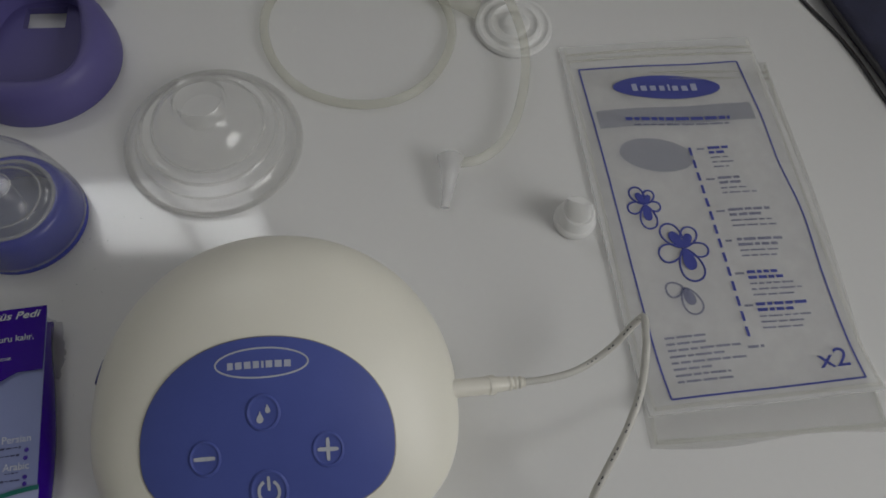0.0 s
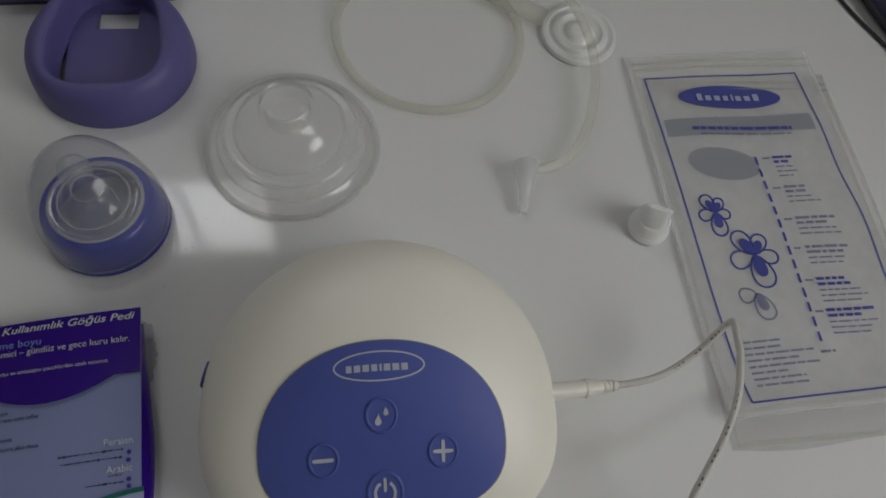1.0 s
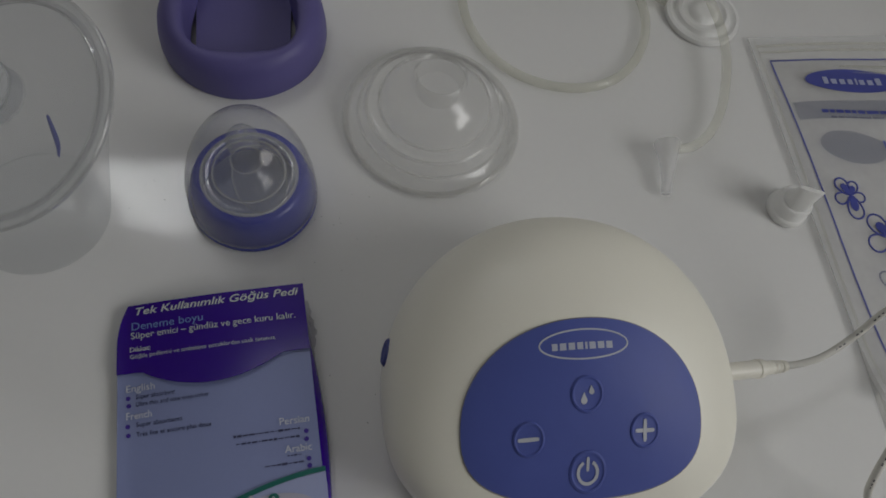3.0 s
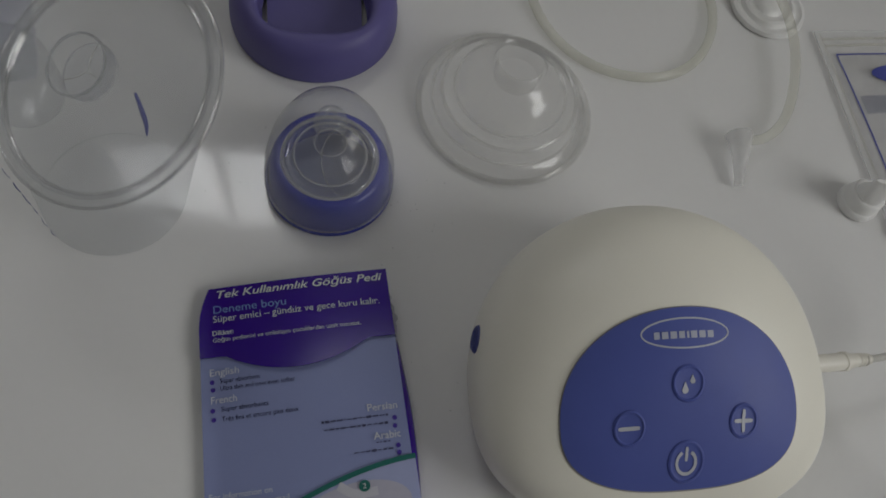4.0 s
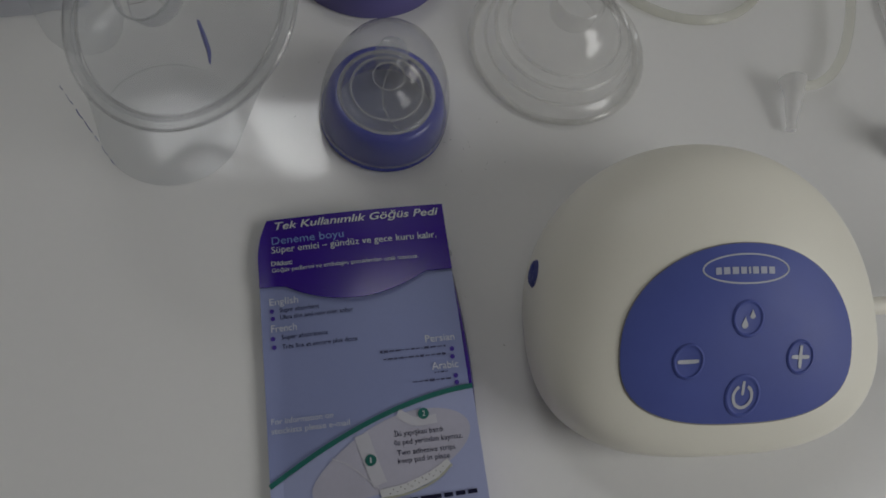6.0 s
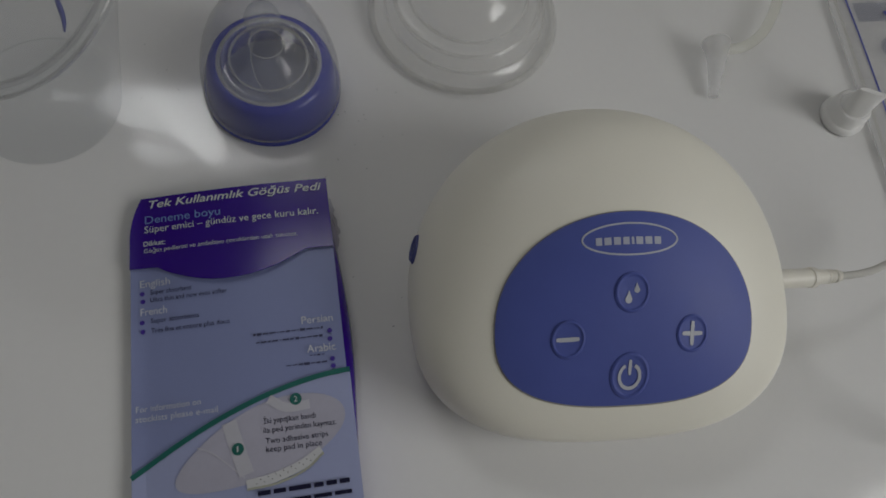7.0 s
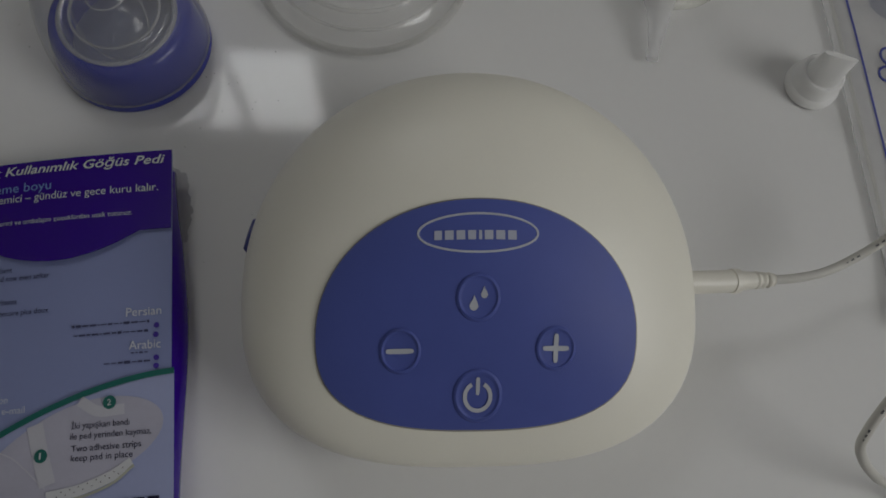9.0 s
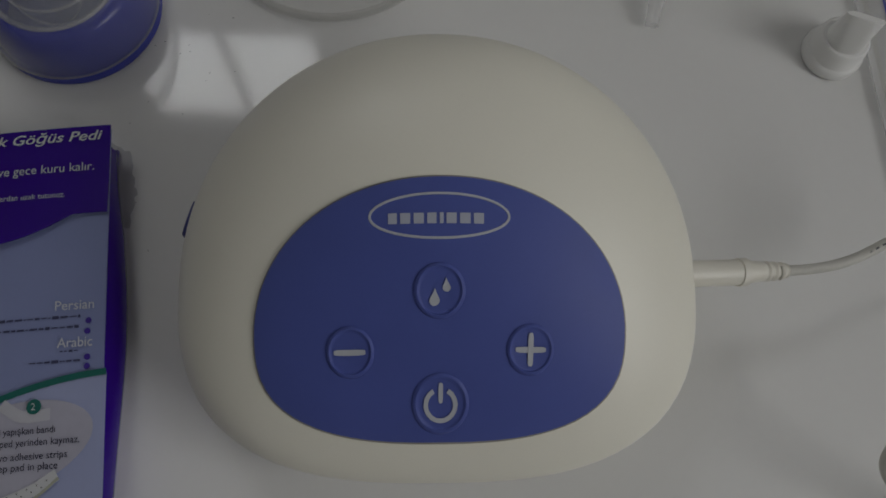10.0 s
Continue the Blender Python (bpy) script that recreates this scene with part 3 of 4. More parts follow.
def vessel_ring(s, inset=0.0):
    """Section s = 0 at the base, 1 at the tilted rim."""
    out = []
    bulge = s ** 1.4
    for j in range(80):
        a = 2 * math.pi * j / 80
        lo = Vector((0.027 * math.cos(a), 0.027 * math.sin(a), 0.001))
        hi = RC + RR * (math.cos(a) * ex + math.sin(a) * ey)
        p = lo.lerp(hi, s)
        mid = lo.lerp(RC, s)
        p = mid + (p - mid) * ((0.027 + (RR - 0.027) * bulge) / (0.027 + (RR - 0.027) * s) - inset / RR)
        out.append(p)
    return out


v = []
steps = [0, 0.04, 0.1, 0.2, 0.35, 0.5, 0.65, 0.8, 0.9, 0.97, 1.0]
for s in steps:
    v += vessel_ring(s)
part("bottle_wall", (v, [], grid_faces(len(steps), 80, True)), M_FAINT, vessel, "clear bottle wall with faint blue scale marks")
part("bottle_base", outline_solid(lambda a: (0.027 * math.cos(a), 0.027 * math.sin(a)), 64, lambda x, y: 0.0012 + 0.003 * max(0, 1 - (math.hypot(x, y) / 0.02) ** 2), 0.0, 0.001, 8), M_FAINT, vessel)
frame_m = Matrix((ex, ey, RN)).transposed().to_4x4()
frame_m.translation = RC
part("rim", revolve([(RR - 0.0002, -0.0012), (RR + 0.0008, -0.0006), (RR + 0.0010, 0.0004), (RR - 0.0002, 0.0014), (RR - 0.0032, 0.0012), (RR - 0.0040, -0.0006), (RR - 0.0018, -0.0014)], 96, closed=True, place=lambda p: frame_m @ Vector(p)), M_RIMV, vessel, "thick shiny clear rim")
for r, z, k in ((RR + 0.0005, 0.0006, 0.0005), (RR - 0.0038, 0.0004, 0.0005)):
    part("rim_bead", revolve([(r + k * math.cos(a), z + k * math.sin(a)) for a in (2 * math.pi * i / 12 for i in range(12))], 96, closed=True, place=lambda p: frame_m @ Vector(p)), M_BEAD, vessel, "shiny rounded edge of the rim")
tun = Vector((-0.0235, 0.0058, 0))
part("funnel", revolve([(RR - 0.0018, -0.0005), (RR - 0.006, -0.0035), (RR - 0.012, -0.0070), (0.0170, -0.0096), (0.0124, -0.0112), (0.0107, -0.0125), (0.0102, -0.0200)], 80, place=lambda p: frame_m @ (Vector(p) + tun * min(1.0, -p[2] / 0.0125))), M_VESSEL, vessel, "clear funnel cone")
part("tunnel_lip", revolve([(0.0107 + 0.0005 * math.cos(a), -0.0125 + 0.0005 * math.sin(a)) for a in (2 * math.pi * i / 8 for i in range(8))], 48, closed=True, place=lambda p: frame_m @ (Vector(p) + tun)), M_VESSEL, vessel)
mark = [Vector((0.0185, 0.0075, 0.0414)) + Vector(o) for o in ((-0.0088, 0.0125, 0.004), (-0.0048, 0.0078, 0.002), (-0.0016, 0.0036, 0.001), (0, 0, 0))]
part("blue_mark", sweep(mark, lambda s: 0.0003 + 0.0006 * math.sin(math.pi * min(1, s * 0.9 + 0.1)), 8, 8), M_BAGINK, vessel, "curved blue printed mark")
rng4 = random.Random(3)
t0 = 0.0
while t0 < 0.97:
    t1 = min(1.0, t0 + rng4.uniform(0.05, 0.16))
    lo, hi = Vector((-0.0112, -0.0248, 0.0035)), Vector((-0.0275, -0.0145, 0.0330))
    p, q = lo.lerp(hi, t0), lo.lerp(hi, t1)
    w = rng4.uniform(0.00010, 0.00024)
    part("scale_mark", sweep([p, (p + q) / 2 + Vector((rng4.uniform(-0.0005, 0.0002), -0.0002, 0)), q], w, 6, 3), M_PORT, vessel, "thin dark blue scale mark")
    t0 = t1 + rng4.uniform(0.02, 0.07)
part("membrane", revolve([(0.0102, -0.0190), (0.005, -0.0193), (0.0002, -0.0195)], 40, place=lambda p: frame_m @ (Vector(p) + tun)), M_MEMB, vessel, "thin membrane in the tunnel")
for k in range(3):
    a = radians(90 + 120 * k)
    part("membrane_rib", sweep([frame_m @ (Vector((r * math.cos(a + e), r * math.sin(a + e), -0.0186)) + tun) for r, e in ((0.0008, 0.0), (0.0050, 0.15), (0.0098, 0.0))], 0.0002, 6, 3), M_TUBE, vessel)
body_p = [(0.0002, 0.0640), (0.0080, 0.0632), (0.0150, 0.0600), (0.0185, 0.0540), (0.0192, 0.0460), (0.0192, 0.0360), (0.0170, 0.0300), (0.0100, 0.0270), (0.0002, 0.0262)]
part("pump_body", revolve(body_p, 48, place=lambda p: (p[0] * 0.75 - 0.0370, p[1] * 0.75 + 0.0180, p[2] - 0.010)), M_FAINT, vessel, "clear rounded pump body behind the funnel")

# ---- tubing ----
tube = thing("tubing", pose(0, 0, 0), "coiled milky silicone tubing lying on the table", "tubing")
coil = []
for i in range(0, 29):
    a = radians(60 + 360 * i / 24)
    coil.append((-0.0355 + (0.0475 + 0.0012 * math.sin(3 * a)) * math.cos(a + 0.35), 0.357 + 0.0455 * math.sin(a + 0.35), 0.0024 + (0.0045 * (i - 20) / 8 if i > 20 else 0)))
part("coil", sweep(coil, 0.0023, 14, 6), M_TUBE, tube)
part("tail", sweep([(-0.028, 0.4040, 0.0069), (0.002, 0.408, 0.010), (0.026, 0.398, 0.013), (0.041, 0.379, 0.0125), (0.0505, 0.3560, 0.010), (0.0530, 0.3300, 0.007), (0.0495, 0.3110, 0.0060), (0.0420, 0.2990, 0.0062), (0.0330, 0.2930, 0.0072)], 0.0023, 14, 8), M_TUBE, tube)
part("connector", sweep([(0.0285, 0.2945, 0.0075), (0.0292, 0.2910, 0.0075), (0.0302, 0.2860, 0.0070), (0.0314, 0.2790, 0.0052), (0.0325, 0.2705, 0.0036)], lambda s: 0.0062 - 0.0040 * min(1.0, s * 1.15) ** 1.1, 20, 8), M_WHITEC, tube, "clear tapered tube connector")

part("end_sleeve", sweep([(-0.0240, 0.3940, 0.0085), (-0.0100, 0.3905, 0.0080), (0.0080, 0.3875, 0.0070), (0.0190, 0.3850, 0.0065)], lambda s: 0.0042 + 0.0006 * s, 18, 8), M_TUBE, tube, "thicker end piece of the tube")

# ---- white diaphragm disc ----
disc = thing("diaphragm", pose(0.039, 0.385, 0), "white silicone diaphragm disc with ridges beneath the tube", "diaphragm")
part("disc", revolve([(0.0195, 0.0002), (0.0202, 0.0012), (0.0196, 0.0030), (0.0178, 0.0034), (0.0166, 0.0024), (0.0150, 0.0024), (0.0138, 0.0042), (0.0120, 0.0046), (0.0108, 0.0034), (0.0080, 0.0032), (0.0066, 0.0050), (0.0040, 0.0056), (0.0002, 0.0056)], 64), M_DISC, disc)

# ---- white duckbill valve ----
valve = thing("duckbill_valve", pose(0.0905, 0.2826, 0, 0, 0, 20), "small white silicone duckbill valve", "valve")
part("collar", revolve([(0.0090, 0.0002), (0.0096, 0.0010), (0.0096, 0.0034), (0.0091, 0.0042), (0.0086, 0.0046), (0.0084, 0.0060), (0.0080, 0.0098), (0.0072, 0.0106), (0.0002, 0.0108)], 48), M_DISC, valve)
bm = bmesh.new()
lowr = [bm.verts.new((0.0062 * math.cos(a), 0.0062 * math.sin(a), 0.0096)) for a in (2 * math.pi * i / 32 for i in range(32))]
upr = []
for i in range(32):
    a = 2 * math.pi * i / 32
    c, s = math.cos(a), math.sin(a)
    along, across = 0.0054 * (abs(c) ** 0.5) * (1 if c >= 0 else -1), 0.0010 * s
    upr.append(bm.verts.new((-0.0040 + along * 0.92 + across * 0.39, -0.0036 - along * 0.39 + across * 0.92, 0.0268 + 0.0006 * c)))
for i in range(32):
    bm.faces.new((lowr[i], lowr[(i + 1) % 32], upr[(i + 1) % 32], upr[i]))
bm.faces.new(upr)
part("duckbill", bm, M_DISC, valve)

# ---- milk storage bags ----
def bag_height(x, y):
    """Top film of the bag: a few slow ripples, flat at the seams."""
    e = max(0.0, 1 - (abs(x) / 0.052) ** 6) * max(0.0, 1 - (abs(y) / 0.10) ** 8)
    w = 0.0011 * math.sin(38 * y + 22 * x + 0.6) + 0.0007 * math.sin(95 * x - 41 * y) + 0.0006 * math.sin(150 * y + 30 * x) * max(0.0, x / 0.05)
    curl = 0.0050 * max(0.0, (-y - 0.060) / 0.030) ** 2
    return 0.0008 + e * (0.0012 + 0.7 * w) + curl


def make_bag(m, label, z0, height, film):
    bag = thing("storage_bag", m, label, "storage bag", "milk storage bags")
    nx, ny = 27, 49
    v = []
    for side in (1, 0):
        for i in range(ny):
            y = -0.0895 + 0.190 * i / (ny - 1)
            for j in range(nx):
                x = -0.0500 + 0.103 * j / (nx - 1)
                xx = x + 0.0012 * math.sin(34 * y + 1) * (j / (nx - 1))
                yy = y + (0.0014 * math.sin(70 * x) if i == 0 and film is M_BAGLOW else 0.0)
                v.append((xx, yy, z0 + (height(x, y) if side else max(0.0002, height(x, y) - 0.0026))))
    f = grid_faces(ny, nx, False) + grid_faces(ny, nx, False, nx * ny)
    n = nx * ny
    edge = [j for j in range(nx)] + [i * nx + nx - 1 for i in range(1, ny)] + [(ny - 1) * nx + j for j in range(nx - 2, -1, -1)] + [i * nx for i in range(ny - 2, 0, -1)]
    f += [(a, b, b + n, a + n) for a, b in zip(edge, edge[1:] + edge[:1])]
    part("pouch", (v, [], f), film, bag, "milky clear plastic film")
    for x0, y0, x1, y1 in ((-0.0475, -0.088, -0.0475, 0.099), (0.0505, -0.088, 0.0505, 0.099)):
        part("side_seam", strip([(x0, y0), (x0, (y0 + y1) / 2), (x1, y1)], 0.0016, height, z0 + 0.0003, 12), M_TUBE, bag)
    part("bottom_seam", strip([(-0.0475, -0.0872), (0, -0.0872), (0.0505, -0.0872)], 0.002, height, z0 + 0.0003, 8), M_TUBE, bag)
    for y in (0.0905, 0.0945):
        part("zip_track", sweep([(-0.047, y, z0 + 0.0014), (-0.015, y, z0 + 0.0026), (0.02, y - 0.0006, z0 + 0.0026), (0.050, y - 0.001, z0 + 0.0014)], 0.0007, 8, 6), M_TUBE, bag)
    return bag


under = make_bag(pose(0.1560, 0.2915, 0, 0, 0, 20), "second milky plastic milk storage bag lying underneath", 0.0, lambda x, y: 0.0008 + 0.0002 * math.sin(40 * x + 25 * y), M_BAGLOW)
bag = make_bag(pose(0.1485, 0.3035, 0.0014, 0, 0, 22), "clear milk storage bag printed with blue frame and flowers", 0.0, bag_height, M_BAG)
BL = 0.00045


def bp(name, geo, mat=M_BAGINK, label=""):
    return part(name, geo, mat, bag, label, smooth=False)


corners = [(-0.0430, 0.0850), (0.0405, 0.0845), (0.0455, -0.0835), (-0.0395, -0.0840)]
for (x0, y0), (x1, y1) in zip(corners, corners[1:] + corners[:1]):
    wob = 0.0020 if x0 > 0 and x1 > 0 else 0.0
    pts = [(x0 + (x1 - x0) * i / 16 + wob * math.sin(i / 16 * math.pi) * (1 + 0.5 * math.sin(i * 0.9)), y0 + (y1 - y0) * i / 16) for i in range(17)]
    bp("frame_line", strip(pts, 0.0008, bag_height, BL, 3), label="printed blue border line")
bp("logo_oval", outline_solid(lambda a: (-0.0005 + 0.0278 * math.cos(a), 0.0710 + 0.0072 * math.sin(a) - 0.0012 * math.cos(a)), 64, bag_height, BL, 0.0001, 8), label="solid blue oval")
x = -0.0190
for i, w in enumerate(widths):
    tall = 0.0062 if i in (0, 7) else (0.0056 if i == 4 else 0.0044)
    mid = 0.0690 - 0.035 * (x + 0.019)
    bp("logo_bar", quad(x, x + w * 0.0014, mid, mid + tall * 0.7, bag_height, BL + 0.0004, 3), M_LOGOB)
    x += (w + 0.5) * 0.0018
# grey band, title bars and pale oval
bp("pale_band", quad(-0.0400, 0.0395, 0.0485, 0.0590, bag_height, BL - 0.0001, 20), M_BAGFAINT, "faint grey-blue printed band")
rng = random.Random(4)


def word_bars(x0, x1, y, h, mat, slope=-0.05):
    x = x0
    while x < x1 - 0.001:
        w = min(rng.uniform(0.0022, 0.0072), x1 - x)
        yy = y + slope * (x - x0)
        bp("text_bar", quad(x, x + w, yy, yy + h, bag_height, BL, 3, slope), mat)
        x += w + 0.0009


word_bars(-0.0265, 0.0262, 0.0520, 0.0019, M_BAGINK)
word_bars(-0.0230, 0.0250, 0.0488, 0.0010, M_BAGPALE)
bp("pale_oval", outline_solid(lambda a: (-0.0160 + 0.0178 * math.cos(a), 0.0318 + 0.0092 * math.sin(a) - 0.0025 * math.cos(a)), 48, bag_height, BL, 0.0001, 8), M_BAGFAINT, "faint grey-blue oval")
for i in range(14):
    y0 = 0.0345 - i * 0.00695
    x0 = 0.0010 + 0.0001 * i
    bp("dash", strip([(x0, y0), (x0 + 0.0001, y0 - 0.0045)], 0.0013, bag_height, BL + 0.0003), label="short blue dash")


def petal(cx, cy, ang, l, w):
    ca, sa = math.cos(radians(ang)), math.sin(radians(ang))

    def fn(a):
        u = l * (0.55 + 0.5 * math.cos(a))
        s = w * math.sin(a) * (0.55 + 0.45 * (u / l))
        return cx + ca * u - sa * s, cy + sa * u + ca * s
    return fn


def flower(cx, cy, s, mat, spec):
    for ang, l, w, solid in spec:
        bp("petal", ring_plate(petal(cx, cy, ang, l * s, w * s), 40, bag_height, BL, 0.0009), mat)
        if solid:
            bp("petal_fill", outline_solid(petal(cx, cy, ang, l * s * 0.68, w * s * 0.55), 32, bag_height, BL + 0.0001, 0.0001), mat, "solid blue petal")


SPEC = [(272, 15, 6, True), (118, 12, 5, True), (58, 9.5, 4, True), (195, 10.5, 4.5, False), (342, 9, 3.8, False)]
flower(-0.0278, 0.0065, 0.00078, M_BAGINK, SPEC)
flower(-0.0150, -0.0165, 0.00105, M_BAGINK, [(278, 15, 6, True), (120, 12.5, 5, True), (58, 10, 4.2, True), (195, 11, 5, False), (345, 10, 4, False)])
flower(-0.0200, -0.0350, 0.00085, M_BAGPALE, [(285, 15, 6, True), (190, 9, 5, False)])
for y0, x1, n in ((0.0330, 0.027, 5), (0.0160, 0.027, 4), (-0.0010, 0.034, 4), (-0.0160, 0.037, 4), (-0.0320, 0.035, 5), (-0.0470, 0.036, 5)):
    word_bars(0.0045, 0.0085, y0, 0.0010, M_BAGPALE)
    for i in range(n):
        word_bars(0.0100, x1 - rng.uniform(0, 0.011), y0 - 0.0026 * i, 0.0014 if i < 2 else 0.0008, M_BAGINK if i < 2 and n > 4 else M_BAGPALE, -0.03)
for i in range(8):
    word_bars(-0.0345, -0.0345 + rng.choice((0.018, 0.024, 0.033)), -0.0580 - 0.0028 * i, 0.0010, M_BAGPALE, 0.0)
word_bars(0.0005, 0.008, -0.0655, 0.0012, M_BAGPALE, 0.0)
bp("text_line", writing("x2", 0.0285, -0.0775, 0.0135, 0.0085, bag_height, BL, shear=0.1), label="blue x2 marking")

# ---- sample pack of breast pads ----
pack = thing("pad_pack", pose(-0.169, 0.1555, 0, 0, 0, 24.3), "blue and purple printed card pack of breast pads", "pad pack")


def card(x, y):
    t = min(1.0, max(0.0, x / 0.067))
    return 0.0030 + 0.0100 * t + 0.0015 * math.sin(math.pi * t)


def flap_lift(y):
    """The folded flap stands a little off the card towards its curved edge."""
    return 0.0011 * min(1.3, max(0.0, (-y - 0.014) / 0.02)) ** 2


def card_left(y):
    return -0.0040 + 0.0060 * max(0.0, 1 + y / 0.020) ** 2 - 0.0006 * max(0.0, -y - 0.03) / 0.07


def card_sheet(y0, y1, z, edge=None, thick=0.0005, nx=22, ny=24, lift=None):
    """A piece of the card from y0 up to y1 over its whole width; edge(t) moves its lower end."""
    v = []
    for s in (0, -thick):
        for i in range(ny + 1):
            for j in range(nx + 1):
                t = j / nx
                lo = y0 + (edge(t) if edge else 0)
                y = y1 + (lo - y1) * i / ny
                x = card_left(y) + (0.0660 - card_left(y)) * t
                y += -0.034 * x * (1 + y / 0.20)
                v.append((x, y, card(x, y) + z + s + (lift(y + 0.034 * x) if lift else 0.0)))
    w = nx + 1
    f = grid_faces(ny + 1, w, False) + grid_faces(ny + 1, w, False, w * (ny + 1))
    n = w * (ny + 1)
    ring = list(range(w)) + [i * w + nx for i in range(1, ny + 1)] + [ny * w + j for j in range(nx - 1, -1, -1)] + [i * w for i in range(ny - 1, 0, -1)]
    return v, [], f + [(a, b, b + n, a + n) for a, b in zip(ring, ring[1:] + ring[:1])]


part("front_card", card_sheet(-0.150, -0.0045, 0.0), M_CARD, pack, "glossy pale blue card")
part("top_flap", card_sheet(-0.0300, -0.0035, 0.0006, lambda t: (-0.0078 * math.sin(math.pi * min(1, max(0, (t - 0.13) / 0.72))) ** 0.8 if 0.13 < t < 0.85 else 0.0), lift=flap_lift), M_CARDP, pack, "deep purple folded flap with a curved edge")
# purple side that bulges out under the right edge, and the white card core on the fold
v = []
for i in range(31):
    y = -0.012 - 0.136 * i / 30
    out = 0.0006 + 0.0034 * math.exp(-((i - 11) / 8) ** 2) * min(1.0, i / 5) + 0.0010 * i / 30
    for j in range(7):
        t = j / 6
        v.append((0.0658 + out * math.sin(t * math.pi * 0.8) - 0.0030 * t * t, y, (card(0.0672, y) - 0.0006) * (1 - t) + 0.0006 * t))
part("side_panel", (v, [], grid_faces(31, 7, False)), M_CARDP, pack, "deep purple side of the pack")
bm = box(0.0, 0.064, -0.149, -0.008, 0.0004, 0.0020, 0.0006)
part("back_card", bm, M_CARDP, pack)
bm = box(0.022, 0.062, -0.145, -0.010, 0.0021, 0.0050, 0.0008)
part("pads", bm, M_PRINTW, pack, "white folded breast pads inside")
# crinkled clear film that sticks out beside the flap
rng2 = random.Random(9)
v = []
for i in range(19):
    y = -0.009 - 0.024 * i / 18
    reach = (0.0002 + 0.0024 * math.sin(math.pi * (i + 1) / 20) ** 0.6) * rng2.uniform(0.5, 1.25)
    for j in range(8):
        t = j / 7
        v.append((0.064 + (reach + 0.0024) * t + rng2.uniform(-0.0003, 0.0003), y + rng2.uniform(-0.0006, 0.0006), 0.0105 * (1 - t) ** 1.3 + 0.0008 + rng2.uniform(0, 0.0011)))
part("inner_film", (v, [], grid_faces(19, 8, False)), M_WING, pack, "crinkled clear plastic film", smooth=False)


def pp(name, geo, mat, label=""):
    return part(name, geo, mat, pack, label, smooth=False)


def tilt(y):
    return -0.040 * (1 + y / 0.20)


def print_words(text, x0, y0, x1, h, mat, z=0.0006, shear=0.0, bold=0.0):
    k = tilt(y0)
    geo = writing(text, x0, y0, x1 - x0, h, lambda a, b: 0.0, 0.0, shear=shear, bold=bold)
    geo = ([(a, b + k * (a - x0), card(a, b) + z + (flap_lift(b) if z == FZ else 0.0)) for a, b, c in geo[0]], [], geo[2])
    return pp("text_line", geo, mat, "printed words: " + text.lower() if len(text) < 30 else "line of small printed words")


FZ = 0.00104
print_words("Tek Kullanımlık Göğüs Pedi", 0.0030, -0.0078, 0.0640, 0.0029, M_PRINTW, FZ, 0.25, 0.012)
print_words("Deneme boyu", 0.0015, -0.0136, 0.0280, 0.0030, M_PRINTB, FZ)
print_words("Süper emici – gündüz ve gece kuru kalır.", 0.0012, -0.0170, 0.0620, 0.0026, M_PRINTW, FZ)
print_words("Dikkat:", 0.0008, -0.0220, 0.0084, 0.0018, M_PRINTW, FZ, 0, 0.012)
print_words("Göğüs pedlerini ve ambalajını çocuklardan uzak tutunuz.", 0.0009, -0.0246, 0.0542, 0.0016, M_PRINTW, FZ)
print_words("English", -0.0008, -0.0368, 0.0095, 0.0026, M_PRINTW)
print_words("Super absorbent", 0.0026, -0.0398, 0.0168, 0.0017, M_PRINTD)
print_words("Ultra thin and now even softer", 0.0026, -0.0425, 0.0288, 0.0017, M_PRINTD)
print_words("French", -0.0008, -0.0468, 0.0082, 0.0026, M_PRINTW)
print_words("Super absorbants", 0.0026, -0.0499, 0.0190, 0.0017, M_PRINTD)
print_words("Très fins et encore plus doux", 0.0026, -0.0534, 0.0292, 0.0017, M_PRINTD)
print_words("Persian", 0.0528, -0.0582, 0.0632, 0.0026, M_PRINTW)
print_words("Arabic", 0.0538, -0.0682, 0.0631, 0.0026, M_PRINTW)
for x, y in ((-0.0002, -0.0390), (0.0000, -0.0418), (-0.0004, -0.0492), (-0.0002, -0.0524), (0.0618, -0.0616), (0.0616, -0.0644), (0.0618, -0.0712), (0.0618, -0.0736)):
    pp("bullet", outline_solid(circle(x, y, 0.00082), 20, card, 0.0004, 0.0001, 2), M_PRINTV, "violet dot")
for x0, x1, y in ((0.0365, 0.0600, -0.0624), (0.0372, 0.0600, -0.0652), (0.0545, 0.0600, -0.0720), (0.0465, 0.0600, -0.0744)):
    x = x0
    while x < x1 - 0.0006:
        w = min(rng.uniform(0.0005, 0.0022), x1 - x)
        h = rng.choice((0.0003, 0.0005, 0.0008))
        yy = y + 0.0028 - h / 2 + tilt(y) * (x - x0)
        pp("text_bar", quad(x, x + w, yy, yy + h, card, 0.0004, 2), M_SCRIPT)
        x += w + 0.0004
print_words("For information on", -0.0028, -0.0793, 0.0182, 0.0020, M_PRINTW)
print_words("stockists please e-mail", -0.0030, -0.0825, 0.0236, 0.0020, M_PRINTW)


def green(x):
    t = (x + 0.0049) / 0.0721
    return -0.1000 + 0.0245 * (1 - (1 - t) ** 1.75)


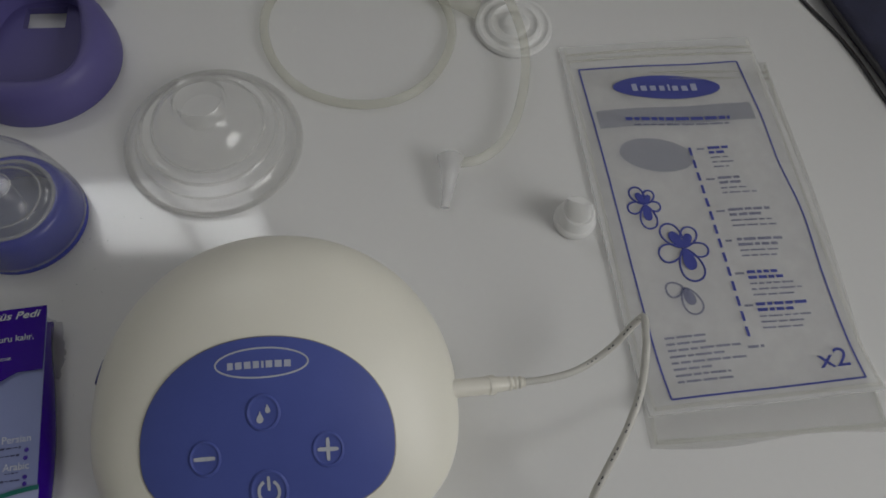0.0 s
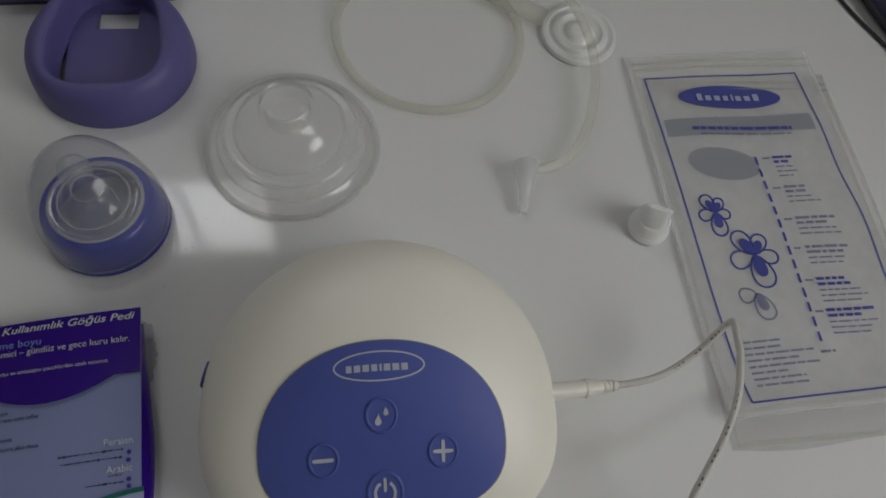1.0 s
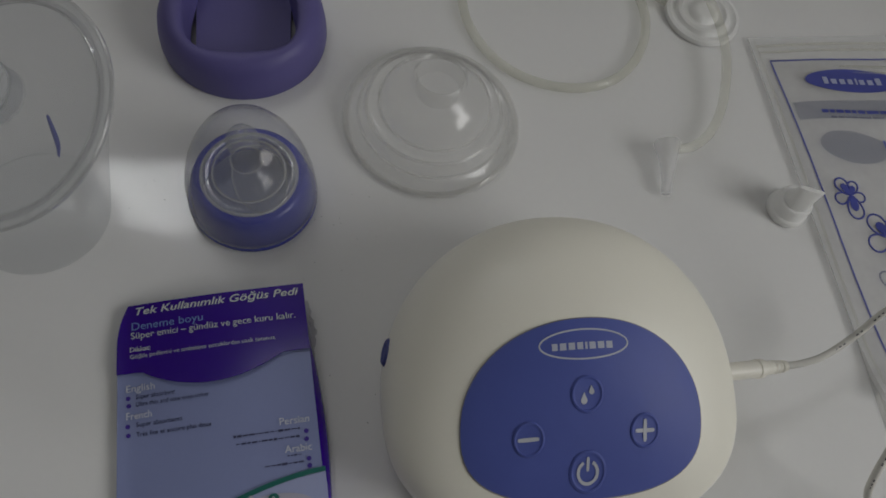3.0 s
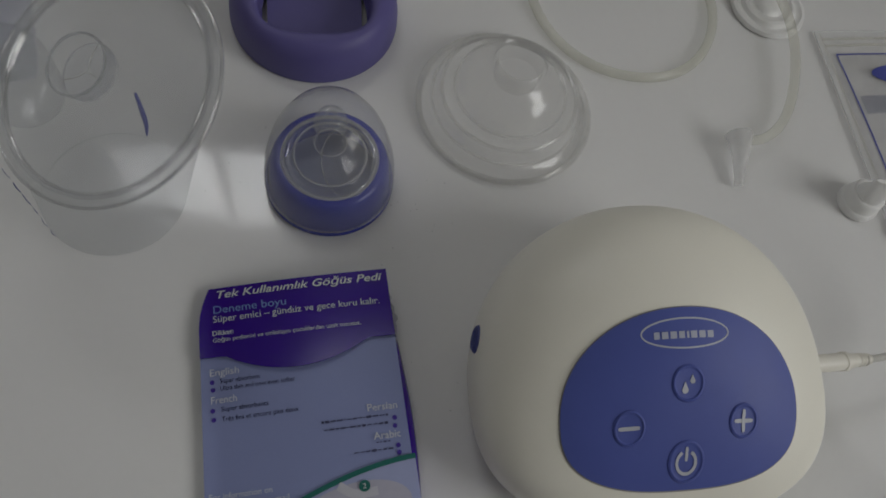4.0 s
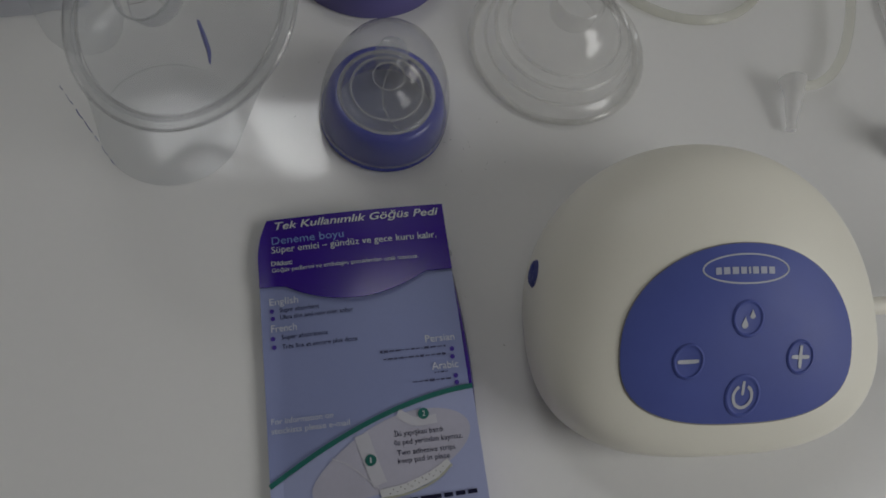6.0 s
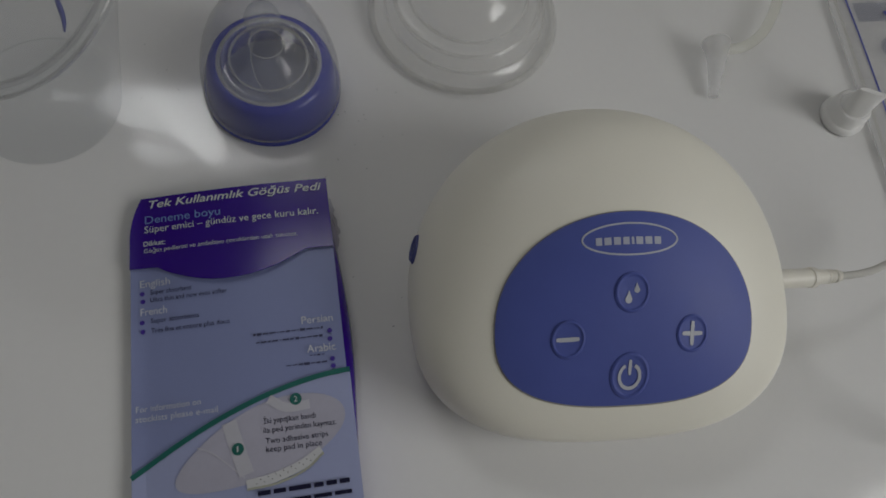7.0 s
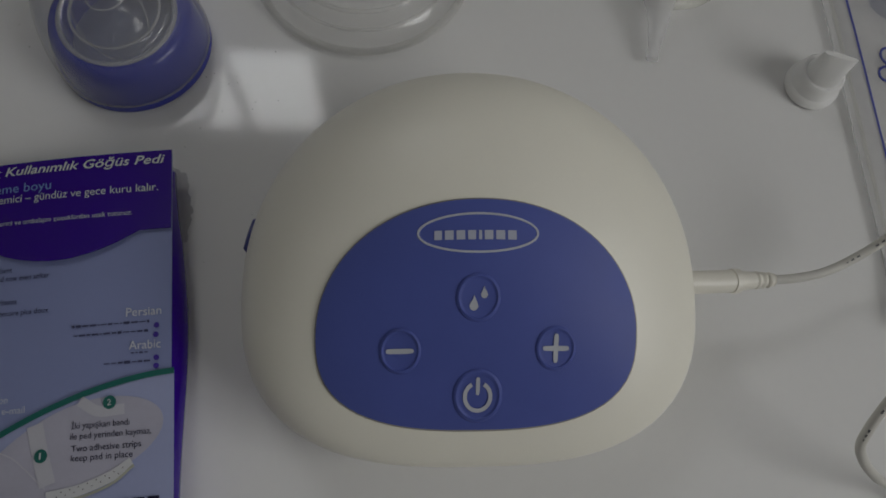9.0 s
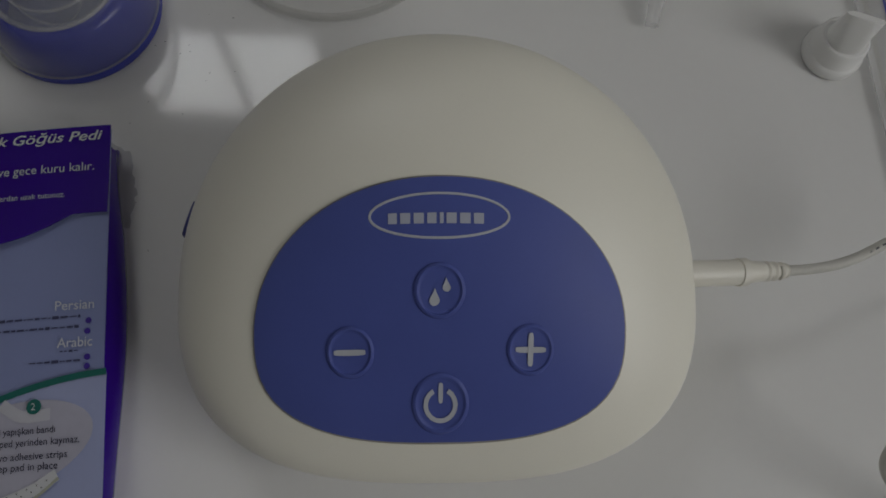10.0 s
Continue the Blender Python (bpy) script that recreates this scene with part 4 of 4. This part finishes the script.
v = []
for i in range(33):
    x = -0.0046 + 0.0716 * i / 32
    for y in (green(x), -0.149):
        v.append((x, y, card(x, y) + 0.0003))
pp("white_field", (v, [], [(2 * i, 2 * i + 1, 2 * i + 3, 2 * i + 2) for i in range(32)]), shader("pale_card_field", (0.36, 0.40, 0.63), 0.33, vary=0.03, scale=30, bump=0.02), "paler blue printed field")
pp("green_line", strip([(-0.0046 + 0.0716 * i / 20, green(-0.0046 + 0.0716 * i / 20)) for i in range(21)], 0.0017, card, 0.0006, 3), M_GREEN, "curved dark green line")


def pad_shape(a):
    c, s = math.cos(a), math.sin(a)
    ca, sa = math.cos(radians(17)), math.sin(radians(17))
    x, y = 0.0272 * c * (1 + 0.05 * math.cos(2 * a)), 0.0112 * s * (1 + 0.18 * math.cos(a) + 0.1 * math.sin(a))
    return 0.0365 + ca * x - sa * y, -0.0960 + sa * x + ca * y


pp("pad_picture", outline_solid(pad_shape, 64, card, 0.0005, 0.0001, 6), M_PAD, "printed picture of a pale pad")
pp("pad_strip", strip([(0.0165, -0.0935), (0.0220, -0.0965), (0.0310, -0.1050)], 0.0004, card, 0.0008), M_PADL)
pp("pad_strip", strip([(0.0270, -0.0870), (0.0290, -0.0950), (0.0316, -0.1040)], 0.0048, card, 0.0007), M_PADL)
pp("pad_strip", strip([(0.0400, -0.0815), (0.0455, -0.0850), (0.0530, -0.0850)], 0.0030, card, 0.0007), M_PADL)
pp("pad_edge", strip([(0.0314, -0.1072), (0.0400, -0.1062), (0.0490, -0.1035), (0.0555, -0.1000)], 0.0030, card, 0.0007), M_PRINTW, "dotted white pad edge")
pp("pad_edge", strip([(0.0314, -0.1086), (0.0410, -0.1080), (0.0500, -0.1052), (0.0560, -0.1008)], 0.0007, card, 0.0008), M_PADE)
for i in range(16):
    t = i / 15
    x = 0.0345 + 0.0185 * t
    y = -0.1068 + 0.0050 * t ** 1.4 + (0.0006 if i % 2 else -0.0005)
    pp("pad_dot", outline_solid(circle(x, y, 0.00018), 8, card, 0.0009, 0.00005, 1), M_INK)
for x, y, s in ((0.0487, -0.0828, "2"), (0.0293, -0.0958, "1")):
    pp("number_disc", outline_solid(circle(x, y, 0.0019), 28, card, 0.0009, 0.0001, 2), M_GREEN, "green numbered disc")
    pp("text_line", writing(s, x - (0.00055 if s == "2" else 0.0003), y - 0.0009, 0.0011 if s == "2" else 0.0005, 0.0018, card, 0.0012), M_PRINTW)
print_words("İki yapışkan bandı", 0.0380, -0.0893, 0.0546, 0.0018, M_PRINTD, 0.0010)
print_words("ile ped yerinden kaymaz.", 0.0377, -0.0922, 0.0609, 0.0018, M_PRINTD, 0.0010)
print_words("Two adhesive strips", 0.0382, -0.0956, 0.0580, 0.0018, M_PRINTD, 0.0010)
print_words("keep pad in place", 0.0382, -0.0982, 0.0557, 0.0018, M_PRINTD, 0.0010)
for x0, y, x1, h in ((0.0346, -0.1110, 0.0632, 0.0020), (0.030, -0.1143, 0.0636, 0.0017), (0.044, -0.1175, 0.0636, 0.0017)):
    x = x0
    while x < x1 - 0.001:
        w = min(rng.uniform(0.003, 0.0075), x1 - x)
        pp("text_bar", quad(x, x + w, y, y + h * 0.7, card, 0.0009, 3), M_PRINTD)
        x += w + 0.0009

# ---- at the far edge: carton, dark case and cable ----
carton = thing("carton", pose(-0.211, 0.318, 0, 0, 0, 22), "flat purple cardboard carton with a dark edge", "carton")
part("body", box(-0.043, 0.052, 0.0, 0.085, 0.0030, 0.0150, 0.0008), M_BOX, carton)
part("bottom_edge", box(-0.042, 0.051, 0.001, 0.084, 0.0002, 0.0034, 0.0004), M_BOXE, carton)
case = thing("laptop_sleeve", pose(0.2106, 0.4277, 0, 0, 0, -54.4), "dark navy padded fabric sleeve on the table", "sleeve")
part("body", box(-0.16, 0.16, 0.004, 0.17, 0.0005, 0.0105, 0.0045, segs=4), M_NAVY, case)
part("piping", sweep([(-0.155, 0.0045, 0.0055), (0, 0.0040, 0.0058), (0.155, 0.0045, 0.0055)], 0.0016, 10, 8), M_BLACK, case)
cable = thing("black_cable", pose(0, 0, 0), "thin black cable lying beside the dark sleeve", "cable")
part("lead", sweep([(0.130, 0.515, 0.0011), (0.165, 0.478, 0.0011), (0.187, 0.453, 0.0011), (0.206, 0.4345, 0.0011), (0.2195, 0.4180, 0.0011), (0.2305, 0.4010, 0.0011), (0.248, 0.3770, 0.0011), (0.275, 0.3450, 0.0011)], 0.0010, 10, 8), M_BLACK, cable)

wrapped = thing("wrapped_pack", pose(-0.2880, 0.2060, 0, 0, 0, 30), "dark blue pack in crinkled clear wrapping", "wrapped pack")
part("body", box(-0.055, 0.010, 0.018, 0.060, 0.0004, 0.0120, 0.003), M_PORT, wrapped)
v = []
rng5 = random.Random(21)
for i in range(22):
    for j in range(18):
        x, y = -0.062 + 0.086 * i / 21, 0.0 + 0.068 * j / 17
        d = min(1.0, max(0.0, min(x + 0.062, 0.024 - x, y, 0.068 - y) / 0.010))
        v.append((x + rng5.uniform(-0.0008, 0.0008), y + rng5.uniform(-0.0008, 0.0008), 0.0006 + d * 0.0128 + rng5.uniform(0, 0.0012)))
part("wrapping", (v, [], grid_faces(22, 18, False)), M_FILM, wrapped, "crinkled clear film", smooth=False)

# ---- crumbs on the table ----
rng3 = random.Random(12)
v, f = [], []
for i in range(46):
    cx, cy = rng3.choice([(-0.105, 0.18, 0.022), (-0.088, 0.150, 0.012), (-0.175, 0.215, 0.02), (-0.10, 0.21, 0.02), (-0.02, 0.16, 0.16)])[:2], 0
    x, y = cx[0] + rng3.gauss(0, 0.014), cx[1] + rng3.gauss(0, 0.014)
    s = rng3.uniform(0.00010, 0.00024)
    b = len(v)
    v += [(x - s, y - s * 0.6, 0.0001), (x + s, y - s, 0.0001), (x + s * 0.7, y + s, 0.0001), (x - s * 0.8, y + s * 0.7, 0.0001), (x, y, s * 0.9)]
    f += [(b, b + 1, b + 4), (b + 1, b + 2, b + 4), (b + 2, b + 3, b + 4), (b + 3, b, b + 4)]
crumbs = part("crumbs", (v, [], f), M_INK, None, smooth=False)
tagged(crumbs, "tiny dark specks of dust on the table", "dust", kind="stuff")
